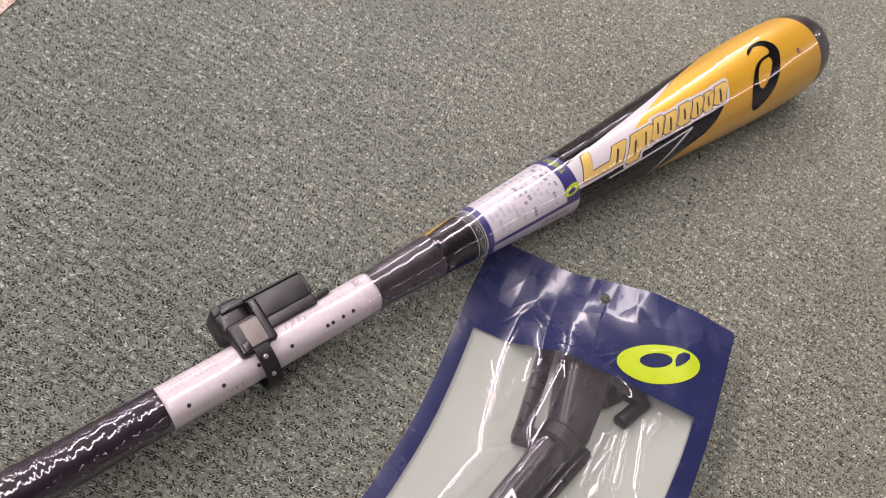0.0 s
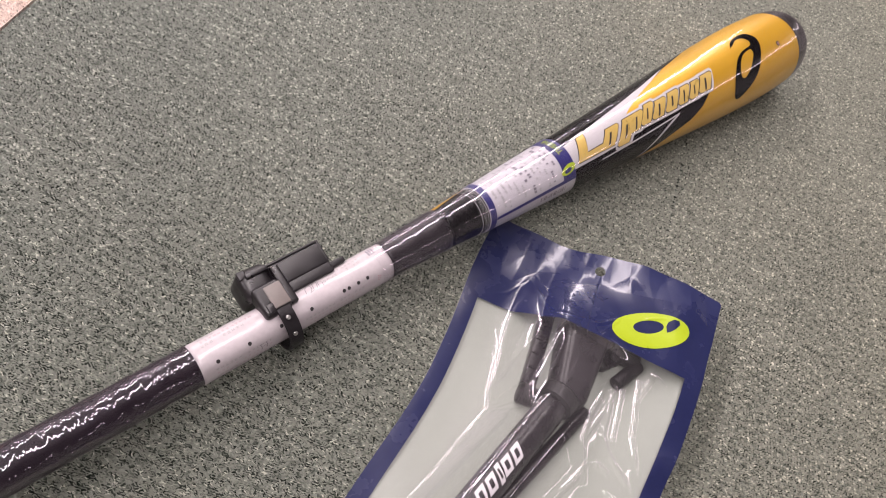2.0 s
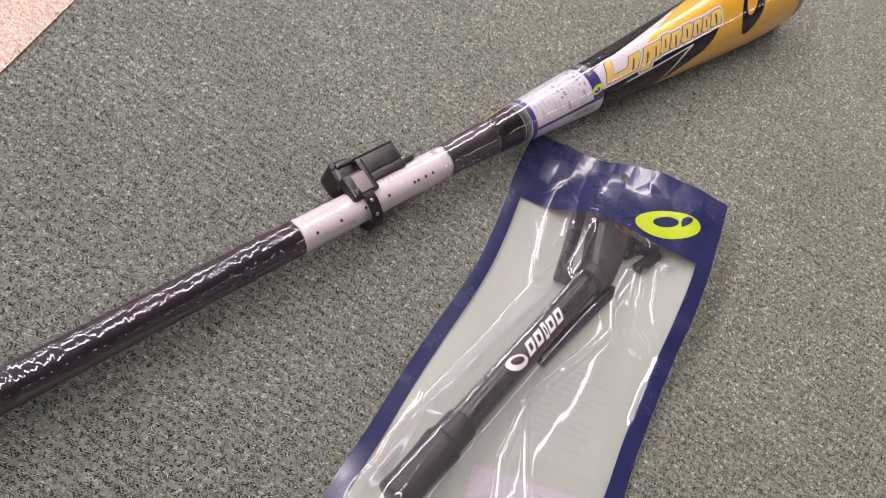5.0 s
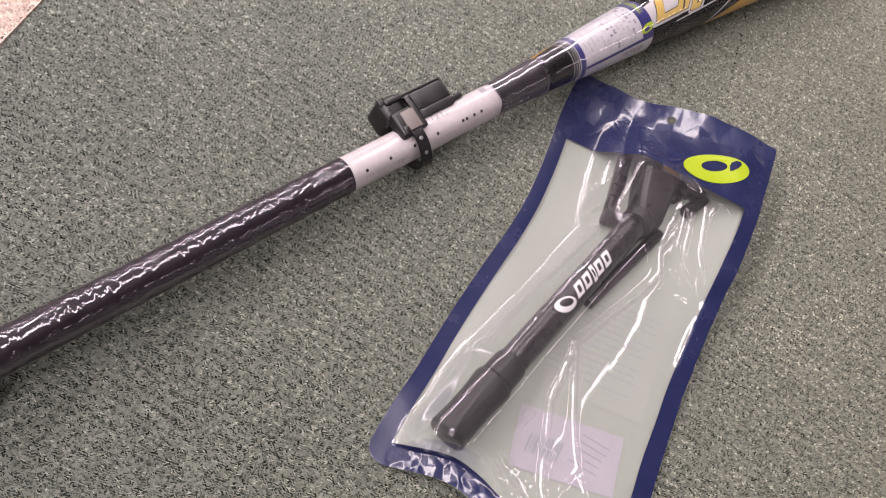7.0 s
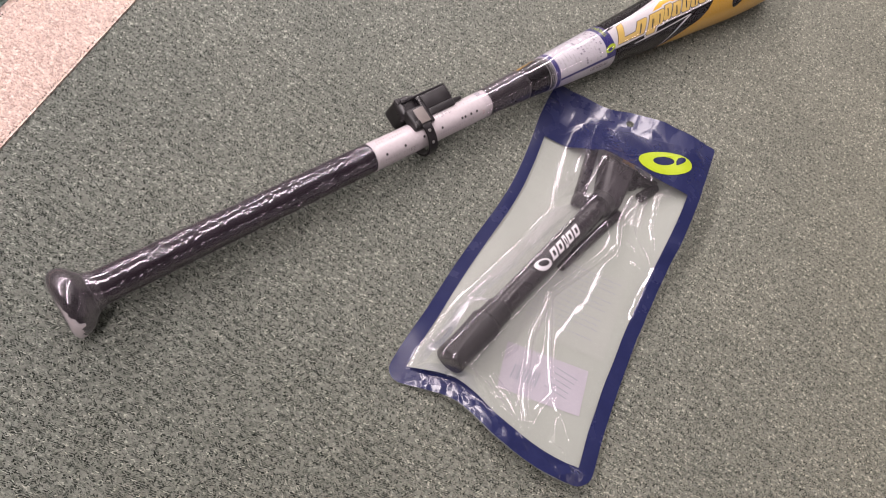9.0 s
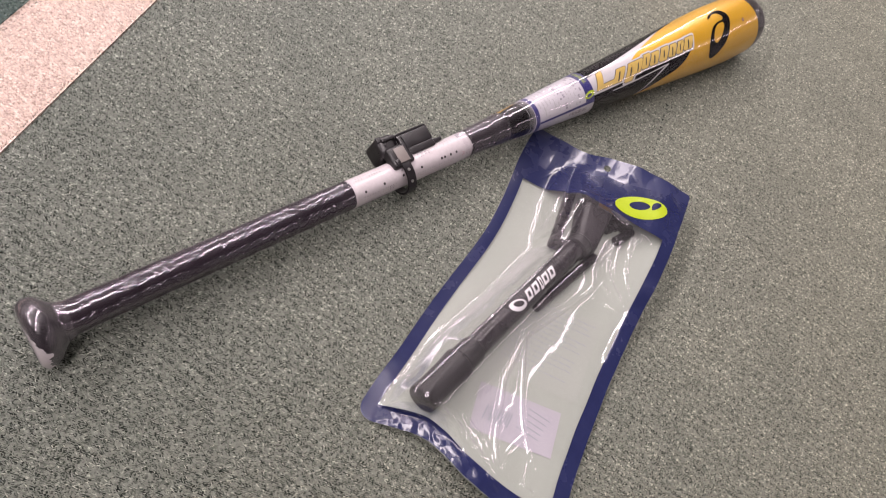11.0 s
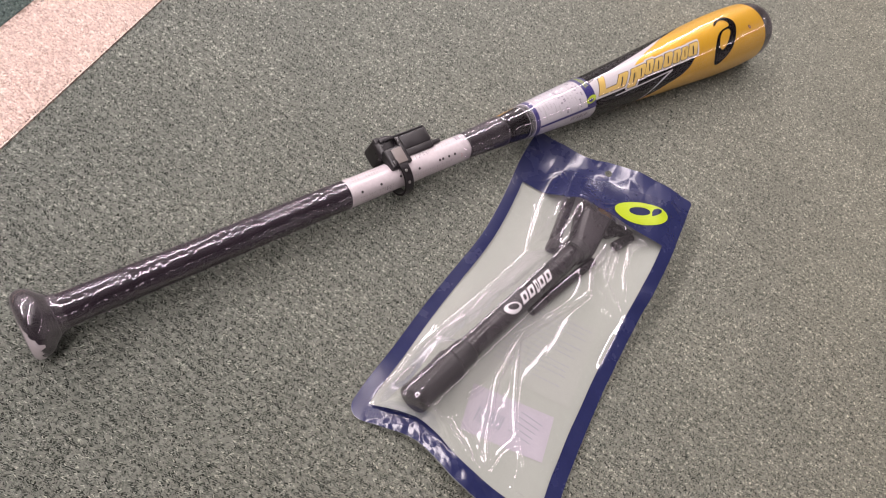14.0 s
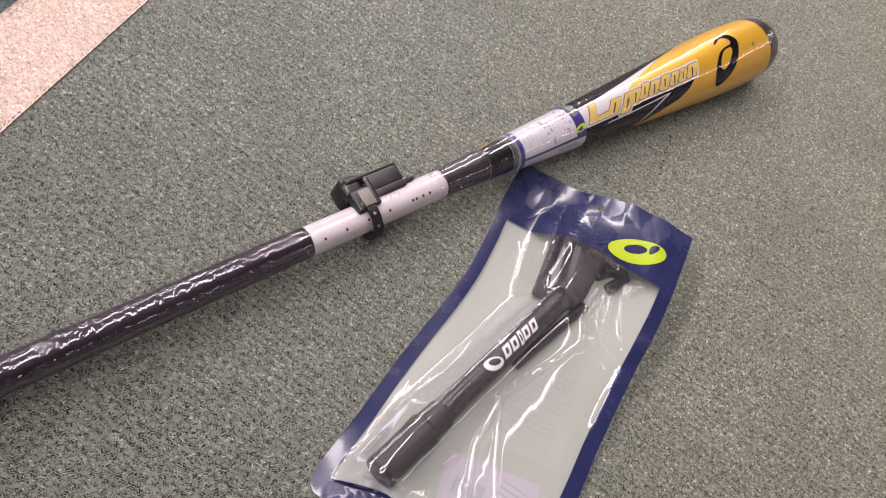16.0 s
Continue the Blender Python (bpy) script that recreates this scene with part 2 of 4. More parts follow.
M_TAUT = film("taut_shrink_wrap", 0.07, (0.98, 0.975, 0.975), 0.05, 60.0, gain=0.9, most=0.05)


# ---------------------------------------------------------------- mesh helpers
def finish(name, me, material, parent=None, label="", smooth=True):
    me.materials.append(material)
    if smooth:
        me.polygons.foreach_set("use_smooth", [True] * len(me.polygons))
    ob = new(name, me)
    if parent is not None:
        ob.parent = parent
    if label:
        ob["label"] = label
    return ob


def part(name, bm, material, parent=None, label="", smooth=True):
    me = bpy.data.meshes.new(name)
    bm.to_mesh(me)
    bm.free()
    return finish(name, me, material, parent, label, smooth)


def sheet(name, verts, faces, material, parent=None, label="", smooth=True):
    me = bpy.data.meshes.new(name)
    me.from_pydata([tuple(map(float, v)) for v in verts], [], faces)
    me.update()
    return finish(name, me, material, parent, label, smooth)


def block(size, at, bevel, taper=1.0, segs=3):
    """A bevelled box; taper narrows its top."""
    bm = bmesh.new()
    bmesh.ops.create_cube(bm, size=1.0)
    for v in bm.verts:
        k = taper if v.co.z > 0 else 1.0
        v.co = Vector((v.co.x * size[0] * k, v.co.y * size[1] * k, v.co.z * size[2]))
    bmesh.ops.bevel(bm, geom=bm.edges[:], offset=bevel, segments=segs, profile=0.6, affect="EDGES")
    for v in bm.verts:
        v.co += Vector(at)
    return bm


def lathe(profile, segs=64, wobble=None):
    """A turned body along x from (x, radius) pairs; closed where the radius is nil."""
    bm = bmesh.new()
    rings = []
    for x, r in profile:
        ring = []
        for k in range(segs):
            a = 2 * math.pi * k / segs
            rr = r + (wobble(x, a) if wobble else 0.0)
            ring.append(bm.verts.new((x, -rr * math.sin(a), rr * math.cos(a))))
        rings.append(ring)
    for p, q in zip(rings, rings[1:]):
        for k in range(segs):
            bm.faces.new((p[k], q[k], q[(k + 1) % segs], p[(k + 1) % segs]))
    bm.faces.new(rings[0])
    bm.faces.new(rings[-1][::-1])
    bmesh.ops.recalc_face_normals(bm, faces=bm.faces[:])
    return bm


def rod(p0, p1, r0, r1, segs=28, edge=0.0012, wobble=None):
    """A turned rod between two points, with rounded rims."""
    p0, p1 = Vector(p0), Vector(p1)
    n = (p1 - p0).length
    prof = [(0, r0 - edge), (edge * 0.3, r0 - edge * 0.3), (edge, r0)]
    prof += [(n * k / 10, r0 + (r1 - r0) * k / 10) for k in range(1, 10)]
    prof += [(n - edge, r1), (n - edge * 0.3, r1 - edge * 0.3), (n, r1 - edge)]
    bm = lathe(prof, segs, wobble)
    turn = (p1 - p0).to_track_quat("X", "Z").to_matrix().to_4x4()
    bm.transform(Matrix.Translation(p0) @ turn)
    return bm


def spline(points, n):
    """Catmull-Rom through 2D points."""
    p = [Vector(q) for q in points]
    p = [2 * p[0] - p[1]] + p + [2 * p[-1] - p[-2]]
    out = []
    for i in range(1, len(p) - 2):
        for k in range(n):
            t = k / n
            a, b, c, d = p[i - 1], p[i], p[i + 1], p[i + 2]
            out.append(0.5 * (2 * b + (c - a) * t + (2 * a - 5 * b + 4 * c - d) * t * t + (3 * b - a - 3 * c + d) * t ** 3))
    out.append(p[-2])
    return out


def ribbon(points, widths, n=10, rows=4):
    """Flat strip along a smooth path with a varying width: a list of 2D vertices and faces."""
    c = spline(points, n)
    w = [v[0] for v in spline([(x, 0) for x in widths], n)]
    verts, faces = [], []
    for i, p in enumerate(c):
        d = (c[min(i + 1, len(c) - 1)] - c[max(i - 1, 0)]).normalized()
        side = Vector((-d.y, d.x))
        for k in range(rows + 1):
            verts.append(p + side * w[i] * (k / rows - 0.5))
    m = rows + 1
    for i in range(len(c) - 1):
        for k in range(rows):
            faces.append((i * m + k, i * m + k + 1, (i + 1) * m + k + 1, (i + 1) * m + k))
    return verts, faces


def ring_strip(outer, inner, rows=6):
    """Flat ring between two closed loops of equal length."""
    verts, faces = [], []
    n, m = len(outer), rows + 1
    for o, i in zip(outer, inner):
        for k in range(m):
            verts.append(Vector(o).lerp(Vector(i), k / rows))
    for j in range(n):
        for k in range(rows):
            a, b = j * m + k, ((j + 1) % n) * m + k
            faces.append((a, a + 1, b + 1, b))
    return verts, faces


def ellipse(cx, cy, a, b, turn, n=48):
    c, s = math.cos(radians(turn)), math.sin(radians(turn))
    return [(cx + a * math.cos(t) * c - b * math.sin(t) * s, cy + a * math.cos(t) * s + b * math.sin(t) * c) for t in (2 * math.pi * k / n for k in range(n))]


def filled(polys, step_x, step_y):
    """Flat filled outlines, cut finely enough to be bent: 2D vertices and faces."""
    bm = bmesh.new()
    for poly in polys:
        bm.faces.new([bm.verts.new((x, y, 0)) for x, y in poly])
    bm.normal_update()
    bmesh.ops.triangulate(bm, faces=bm.faces[:])
    for axis, step in ((0, step_x), (1, step_y)):
        lo = min(v.co[axis] for v in bm.verts)
        hi = max(v.co[axis] for v in bm.verts)
        no = (1, 0, 0) if axis == 0 else (0, 1, 0)
        for k in range(1, int((hi - lo) / step) + 1):
            co = [0, 0, 0]
            co[axis] = lo + k * step + 1e-5
            bmesh.ops.bisect_plane(bm, geom=bm.verts[:] + bm.edges[:] + bm.faces[:], plane_co=co, plane_no=no)
    bm.verts.index_update()
    verts = [v.co.to_2d() for v in bm.verts]
    faces = [[v.index for v in f.verts] for f in bm.faces]
    bm.free()
    return verts, faces


def lettering(body, size):
    """Built-in font as flat triangles: 2D vertices and faces, centred."""
    cu = bpy.data.curves.new("lettering", "FONT")
    cu.body, cu.size, cu.align_x, cu.align_y = body, size, "CENTER", "CENTER"
    tmp = new("lettering", cu)
    me = bpy.data.meshes.new_from_object(tmp.evaluated_get(bpy.context.evaluated_depsgraph_get()))
    verts = [v.co.to_2d() for v in me.vertices]
    faces = [list(p.vertices) for p in me.polygons]
    bpy.data.objects.remove(tmp)
    bpy.data.curves.remove(cu)
    bpy.data.meshes.remove(me)
    return verts, faces


def bars(rows):
    """Small upright rectangles (x, y, w, h) as flat faces."""
    verts, faces = [], []
    for x, y, w, h in rows:
        k = len(verts)
        verts += [Vector(p) for p in ((x - w / 2, y - h / 2), (x + w / 2, y - h / 2), (x + w / 2, y + h / 2), (x - w / 2, y + h / 2))]
        faces.append((k, k + 1, k + 2, k + 3))
    return verts, faces


# ---------------------------------------------------------------- setting
def box_wall(name, x0, x1, y0, y1, z0, z1, material, label):
    bm = block((x1 - x0, y1 - y0, z1 - z0), ((x0 + x1) / 2, (y0 + y1) / 2, (z0 + z1) / 2), 0.004, segs=1)
    return tagged(part(name, bm, material, smooth=False), label, "wall" if "wall" in name else name, kind="structure")


RX0, RX1, RY0, RY1, RZ = -6.2, 5.4, -4.6, 10.5, 2.7
box_wall("floor", RX0, RX1, RY0, RY1, -0.12, -0.0019, M_BACKING, "dark green-grey carpet over the whole shop floor")
box_wall("ceiling", RX0, RX1, RY0, RY1, RZ, RZ + 0.1, M_CEIL, "plain grey ceiling boards")
box_wall("wall_west", RX0 - 0.12, RX0 - 0.002, RY0, RY1, -0.12, RZ, M_WALL, "plain grey painted wall")
box_wall("wall_east", RX1 + 0.002, RX1 + 0.12, RY0, RY1, -0.12, RZ, M_WALL, "plain grey painted wall")
box_wall("wall_south", RX0 - 0.12, RX1 + 0.12, RY0 - 0.12, RY0 - 0.002, -0.12, RZ, M_WALL, "plain grey painted wall")
box_wall("wall_north", RX0 - 0.12, RX1 + 0.12, RY1 + 0.002, RY1 + 0.12, -0.12, RZ, M_WALL, "plain grey painted wall")


def ceiling_lamp(x):
    lamp = tagged(new("ceiling_lamp"), "long white strip lamp with reflectors on the ceiling", "ceiling lamp", "ceiling lamps")
    lamp.location = (x, (LAMP_Y0 + LAMP_Y1) / 2, 0)
    n = LAMP_Y1 - LAMP_Y0 + 0.1
    part("housing", block((0.34, n, 0.07), (0, 0, RZ - 0.037), 0.01), M_FIXTURE, lamp)
    for dx in (-0.165, 0.165):
        part("reflector", block((0.016, n, 0.05), (dx, 0, RZ - 0.08), 0.004), M_FIXTURE, lamp)
    return lamp


for row_x in LAMP_ROWS:
    ceiling_lamp(row_x)


NEAR = [(-0.46, 0.06), (-0.22, -0.24), (0.47, 0.02), (0.48, 0.98), (0.36, 0.98), (-0.40, 0.38), (-0.46, 0.24)]


SEAM_X = 0.132  # a row of missing loops where two widths of carpet meet


def pile(name, x0, x1, y0, y1, material, label, seed):
    """Loop pile: rows of small rounded loops running along x, none quite like the next."""
    rng = np.random.default_rng(seed)
    long_pitch, row_pitch = 0.0022, 0.00088
    nx, ny = max(1, int((x1 - x0) / long_pitch)), int((y1 - y0) / row_pitch)
    gx, gy = np.meshgrid(np.arange(nx), np.arange(ny), indexing="ij")
    n = nx * ny
    slide = rng.uniform(0, 1, ny)[gy.ravel()]
    cx = x0 + ((gx.ravel() + slide + rng.normal(0, 0.10, n)) % nx) * (x1 - x0) / nx
    cy = y0 + (gy.ravel() + 0.5 + rng.normal(0, 0.13, n)) * (y1 - y0) / ny
    cy = cy + 0.0005 * np.sin(cx * 150 + gy.ravel() * 0.9)
    keep = np.abs(cx - SEAM_X - 0.0003 * np.sin(cy * 90)) > 0.00045
    for (px, py), (qx, qy) in zip(NEAR, NEAR[1:] + NEAR[:1]):
        keep &= (qx - px) * (cy - py) - (qy - py) * (cx - px) > 0
    cx, cy = cx[keep], cy[keep]
    n = len(cx)
    turn = rng.normal(0, 0.42, n)
    half = rng.uniform(0.42, 0.56, n) * long_pitch
    wide = rng.uniform(0.34, 0.46, n) * row_pitch
    top = rng.uniform(-0.0005, 0.0003, n)
    bend = rng.normal(0, 0.20, n) * row_pitch
    c, d = np.cos(turn), np.sin(turn)
    verts = np.zeros((n, 7, 3))
    for k, (p, q, z) in enumerate(((-1, -0.6, -0.0012), (-1, 0.6, -0.0012), (0, -1, -0.0019), (0, 0, 0.0), (0, 1, -0.0019), (1, -0.6, -0.0012), (1, 0.6, -0.0012))):
        px, py = p * half, q * wide + (bend if p == 0 else -bend)
        verts[:, k, 0] = np.clip(cx + px * c - py * d, x0, x1)
        verts[:, k, 1] = cy + px * d + py * c
        verts[:, k, 2] = np.minimum(z + top, z + 0.0003) if p else z + (top if k == 3 else 0)
    base = np.arange(n)[:, None] * 7
    tri = (base[:, :, None] + np.array([[0, 2, 3], [0, 3, 1], [1, 3, 4], [5, 3, 2], [5, 6, 3], [6, 4, 3]])[None]).reshape(-1, 3)
    me = bpy.data.meshes.new(name)
    me.vertices.add(n * 7)
    me.vertices.foreach_set("co", verts.ravel())
    me.loops.add(tri.size)
    me.loops.foreach_set("vertex_index", tri.ravel().astype(np.int32))
    me.polygons.add(len(tri))
    me.polygons.foreach_set("loop_start", np.arange(0, tri.size, 3, dtype=np.int32))
    me.update(calc_edges=True)
    return tagged(finish(name, me, material), label, "carpet", kind="stuff")


STRIPE_0, STRIPE_1 = -0.403, -0.334
box_wall("floor_stripe", STRIPE_0, STRIPE_1, RY0, RY1, -0.0033, -0.0016, M_FLAT_CREAM, "cream-pink stripe woven along the carpet")
box_wall("floor_band", STRIPE_0 - 0.20, STRIPE_0 - 0.0005, RY0, RY1, -0.0033, -0.0016, M_FLAT_TEAL, "dark teal band beside the cream stripe")
pile("carpet_pile", STRIPE_1, 0.48, -0.24, 0.98, M_GREEN, "speckled grey-green loop pile carpet of the shop floor", 1)
pile("carpet_stripe", STRIPE_0, STRIPE_1, -0.23, 0.97, M_CREAM, "cream-pink loop pile stripe let into the carpet", 2)
pile("carpet_border", -0.47, STRIPE_0, -0.23, 0.97, M_TEAL, "dark teal loop pile beyond the cream stripe", 3)


# ---------------------------------------------------------------- baseball bat
AXIS_AT = Vector((-0.22984, -0.07741, 0.02175))
AXIS_DIR = Vector((0.51852, 0.85495, 0.01412)).normalized()
bat = tagged(new("baseball_bat"), "gold and black baseball bat in clear shrink wrap on carpet", "baseball bat")
side = AXIS_DIR.cross(Vector((0, 0, 1))).normalized()
up = side.cross(AXIS_DIR)
BAT_FRAME = Matrix((AXIS_DIR, -side, up)).transposed().to_4x4()
BAT_FRAME.translation = AXIS_AT
bat.matrix_world = BAT_FRAME

PROFILE = [(0.2285, 0.0108), (0.348, 0.0108), (0.355, 0.0110), (0.392, 0.0130), (0.42, 0.0149), (0.43, 0.0155), (0.473, 0.0180), (0.515, 0.0202), (0.557, 0.0228),
           (0.60, 0.0258), (0.64, 0.0285), (0.683, 0.0313), (0.715, 0.0328), (0.74, 0.0332), (0.768, 0.0324), (0.785, 0.0303), (0.794, 0.0270), (0.797, 0.0225)]


def radius(s):
    return float(np.interp(s, [p[0] for p in PROFILE], [p[1] for p in PROFILE]))


def smooth_radius(s):
    return sum(radius(s + d) * w for d, w in ((-0.012, 0.2), (-0.006, 0.2), (0, 0.2), (0.006, 0.2), (0.012, 0.2))) if 0.41 < s < 0.755 else radius(s)


def turned(s0, s1, n, lift=0.0):
    return [(s0 + (s1 - s0) * k / n, smooth_radius(s0 + (s1 - s0) * k / n) + lift) for k in range(n + 1)]


Q = 0.0006  # flat drawing height of one degree round the bat


def on_bat(name, flat, lift, material, label="", parent=bat):
    """Lays a flat drawing of (distance along, degrees round * Q) onto the bat."""
    verts, faces = flat
    out = []
    for v in verts:
        a = radians(v[1] / Q)
        r = smooth_radius(v[0]) + (lift(v[0], a) if callable(lift) else lift)
        out.append((v[0], -r * math.sin(a), r * math.cos(a)))
    return sheet(name, out, faces, material, parent, label)


def deg(points):
    return [(s, a * Q) for s, a in points]


def saw(x):
    """A triangle wave from -1 to 1."""
    return abs((x % 1.0) * 2 - 1) * 2 - 1


def tape_step(x, a):
    """Overlapping turns of spiral tape."""
    t = (x / 0.0165 + a / (2 * math.pi)) % 1.0
    step = 0.00040 * t - 0.0002 if t < 0.86 else 0.00034 * (1 - t) / 0.14 - 0.0002
    c, d = math.cos(a), math.sin(a)
    return (step + 0.00012 * noise.noise(Vector((x * 120, c * 1.6, d * 1.6)))) * min(1.0, (x - 0.0105) / 0.006)


def film_slack(x, a, seed=3.0):
    """The shrunk film over the grip: small jagged facets that follow the tape loosely."""
    c, d = math.cos(a), math.sin(a)
    drift = noise.noise(Vector((x * 55, 2.0 + seed, 0.0)))
    jag = noise.noise(Vector((x * 260, 0.5 * c + seed, 0.5 * d))) + 0.8 * noise.noise(Vector((x * 640, 0.8 * c + seed, 0.8 * d)))
    zigzag = 0.9 * saw(x / 0.0083 + 0.9 * drift + 0.37 * seed) + 1.35 * jag
    ripple = 0.00033 * zigzag * math.sin(4 * a + 0.5 * seed) * (0.8 + 0.6 * noise.noise(Vector((x * 40, c, d + 5 + seed))))
    crinkle = 0.00010 * noise.noise(Vector((x * 330, c * 1.6, d * 1.6 + seed)))
    return (0.0006 + ripple + crinkle) * min(1.0, (x - 0.0105) / 0.008) + 0.6 * tape_step(x, a)


knob_profile = [(-0.0065, 0.004), (-0.0062, 0.012), (-0.0052, 0.0180), (-0.003, 0.0209), (0.0, 0.0220), (0.003, 0.0217), (0.006, 0.0200), (0.0085, 0.0174), (0.0105, 0.0153), (0.0125, 0.0137)]
fine_knob = [(p.x, p.y) for p in spline(knob_profile, 4)]
knob = part("knob", lathe(fine_knob, 64, lambda x, a: 0.0002 * noise.noise(Vector((x * 200, math.cos(a) * 3, math.sin(a) * 3)))), M_KNOB, bat, "glossy dark knob under milky wrap")
part("grip", lathe([(0.0110 + 0.2175 * k / 600, 0.0112 + 0.0036 * math.exp(-0.2175 * k / 600 / 0.0036)) for k in range(601)], 88, tape_step), M_GRIP, bat, "black spiral grip tape under shiny wrap")


grip_film = lathe([(0.0125 + 0.2158 * k / 600, 0.0112 + 0.0036 * math.exp(-(0.0015 + 0.2158 * k / 600) / 0.0036)) for k in range(601)], 80, film_slack)
bmesh.ops.delete(grip_film, geom=[f for f in grip_film.faces if len(f.verts) > 4], context="FACES")
part("grip_film", grip_film, M_SHRINK, bat, "clear shiny film over the grip").visible_shadow = False


def knob_slack(x, a):
    return 0.0009 * noise.noise(Vector((x * 60, math.cos(a) * 1.7, math.sin(a) * 1.7))) + 0.00022 * noise.noise(Vector((x * 260, math.cos(a) * 5, math.sin(a) * 5)))


knob_film = lathe([(p.x, p.y) for p in spline([(-0.0074, 0.010), (-0.0068, 0.0178), (-0.0046, 0.0209), (-0.001, 0.0228), (0.0030, 0.0227), (0.0065, 0.0209), (0.0100, 0.0172), (0.0130, 0.0143), (0.0180, 0.0124)], 5)], 80, knob_slack)
bmesh.ops.delete(knob_film, geom=[f for f in knob_film.faces if len(f.verts) > 4], context="FACES")
part("knob_film", knob_film, M_KNOBFILM, bat, "milky loose film round the knob").visible_shadow = False


def scrap():
    """A torn white sticker folded round the knob's rim."""
    prof = [(-0.0064, 0.0135), (-0.0057, 0.0184), (-0.0034, 0.0214), (-0.0006, 0.0225), (0.0022, 0.0222), (0.0048, 0.0210)]
    fine = spline(prof, 8)
    verts, faces = [], []
    n, m = 60, len(fine)
    for k in range(n + 1):
        a = 8 + 112 * k / n
        flap = float(np.interp(k / n, [0, 0.15, 0.36, 0.44, 0.50, 0.60, 0.75, 0.88, 1], [0.10, 0.20, 0.40, 0.62, 0.70, 0.52, 0.60, 0.36, 0.12]))
        flap *= 1 + 0.16 * saw(k / 7.3) + 0.08 * saw(k / 3.1)
        for j in range(m):
            q = j / (m - 1) * flap * (m - 1)
            lo = min(m - 2, int(q))
            p = fine[lo].lerp(fine[lo + 1], q - lo)
            r = p.y + 0.0017
            verts.append((p.x - 0.0004, -r * math.sin(radians(a)), r * math.cos(radians(a))))
    for k in range(n):
        for j in range(m - 1):
            faces.append((k * m + j, k * m + j + 1, (k + 1) * m + j + 1, (k + 1) * m + j))
    return sheet("sticker_scrap", verts, faces, M_PAPER, knob, "torn white sticker on the rim")


scrap()

# white paper label round the handle, with its dots and faint print
def paper_folds(x, a):
    """The flat facets and slack of the wound paper."""
    return 0.00028 * math.cos(5 * (a - 0.66)) + 0.00012 * noise.noise(Vector((x * 90, math.cos(a) * 2, math.sin(a) * 2)))


def ink_height(x, a):
    return 0.00050 + paper_folds(x, a)


paper = part("paper_label", lathe(turned(0.2285, 0.3485, 48, 0.0004), 120, paper_folds), M_PAPER, bat, "white printed paper label")
for s in (0.2378, 0.2556, 0.2745, 0.2933, 0.3145, 0.3178, 0.3242, 0.3305):
    on_bat("dot", ring_strip(ellipse(s, 39 * Q, 0.00105, 5.6 * Q, 0, 20), ellipse(s, 39 * Q, 0.00001, 0.05 * Q, 0, 20), 2), ink_height, M_DOT, "", paper)
rng = random.Random(5)


def character_row(s0, s1, a, material):
    """A row of smudged characters, each a few short strokes."""
    rows, s = [], s0
    while s < s1:
        if rng.random() > 0.12:
            for _ in range(3):
                rows.append((s + rng.uniform(-0.0002, 0.0002), (a + rng.uniform(-4, 4)) * Q, 0.0017 * rng.uniform(0.5, 1.0), 1.5 * Q))
            for _ in range(2):
                rows.append((s + rng.uniform(-0.0007, 0.0007), (a + rng.uniform(-1, 1)) * Q, 0.0003, 8.0 * rng.uniform(0.6, 1.0) * Q))
        s += 0.0025
    on_bat("print_row", bars(rows), ink_height, material, "", paper)


for s0, s1, angles in ((0.233, 0.264, (-42, -29, -16)), (0.306, 0.337, (-40, -27, -14)), (0.234, 0.268, (61, 75, 89, 103)), (0.289, 0.330, (61, 75, 89, 103))):
    for a in angles:
        character_row(s0 + rng.uniform(0, 0.003), s1 - rng.uniform(0, 0.008), a, M_ROSE if a in (75, 89, -29) else M_PALE)


def pen_mark(strokes, material=M_PEN, width=0.00042):
    for pts in strokes:
        on_bat("pen_stroke", ribbon(deg(pts), [width] * len(pts), 8, 1), ink_height, material, "", paper)


pen_mark([[(0.2605, 60), (0.2612, 70), (0.2610, 80)], [(0.2640, 60), (0.2645, 70), (0.2642, 80)], [(0.2600, 60), (0.2650, 59)], [(0.2608, 70), (0.2646, 69)], [(0.2640, 80), (0.2658, 82)]])
pen_mark([[(0.2950, -4), (0.2958, -20), (0.2985, -26), (0.2992, -12), (0.2975, -2), (0.3002, -6)], [(0.3000, -8), (0.3008, -24), (0.3030, -22), (0.3022, -6)], [(0.3035, -6), (0.3040, -20), (0.3062, -14), (0.3058, -4), (0.3080, -10)]])
on_bat("printed_mark", bars([(0.3375 + 0.0012 * (k % 2), (50 + 4 * k) * Q, 0.0008, 2.6 * Q) for k in range(5)]), ink_height, M_RED, "", paper)
on_bat("printed_stamp", bars([(0.3390 + 0.0016 * (k % 3), (-38 + 5.0 * (k // 3)) * Q, 0.0012, 3.8 * Q) for k in range(15)]), ink_height, M_INK, "", paper)

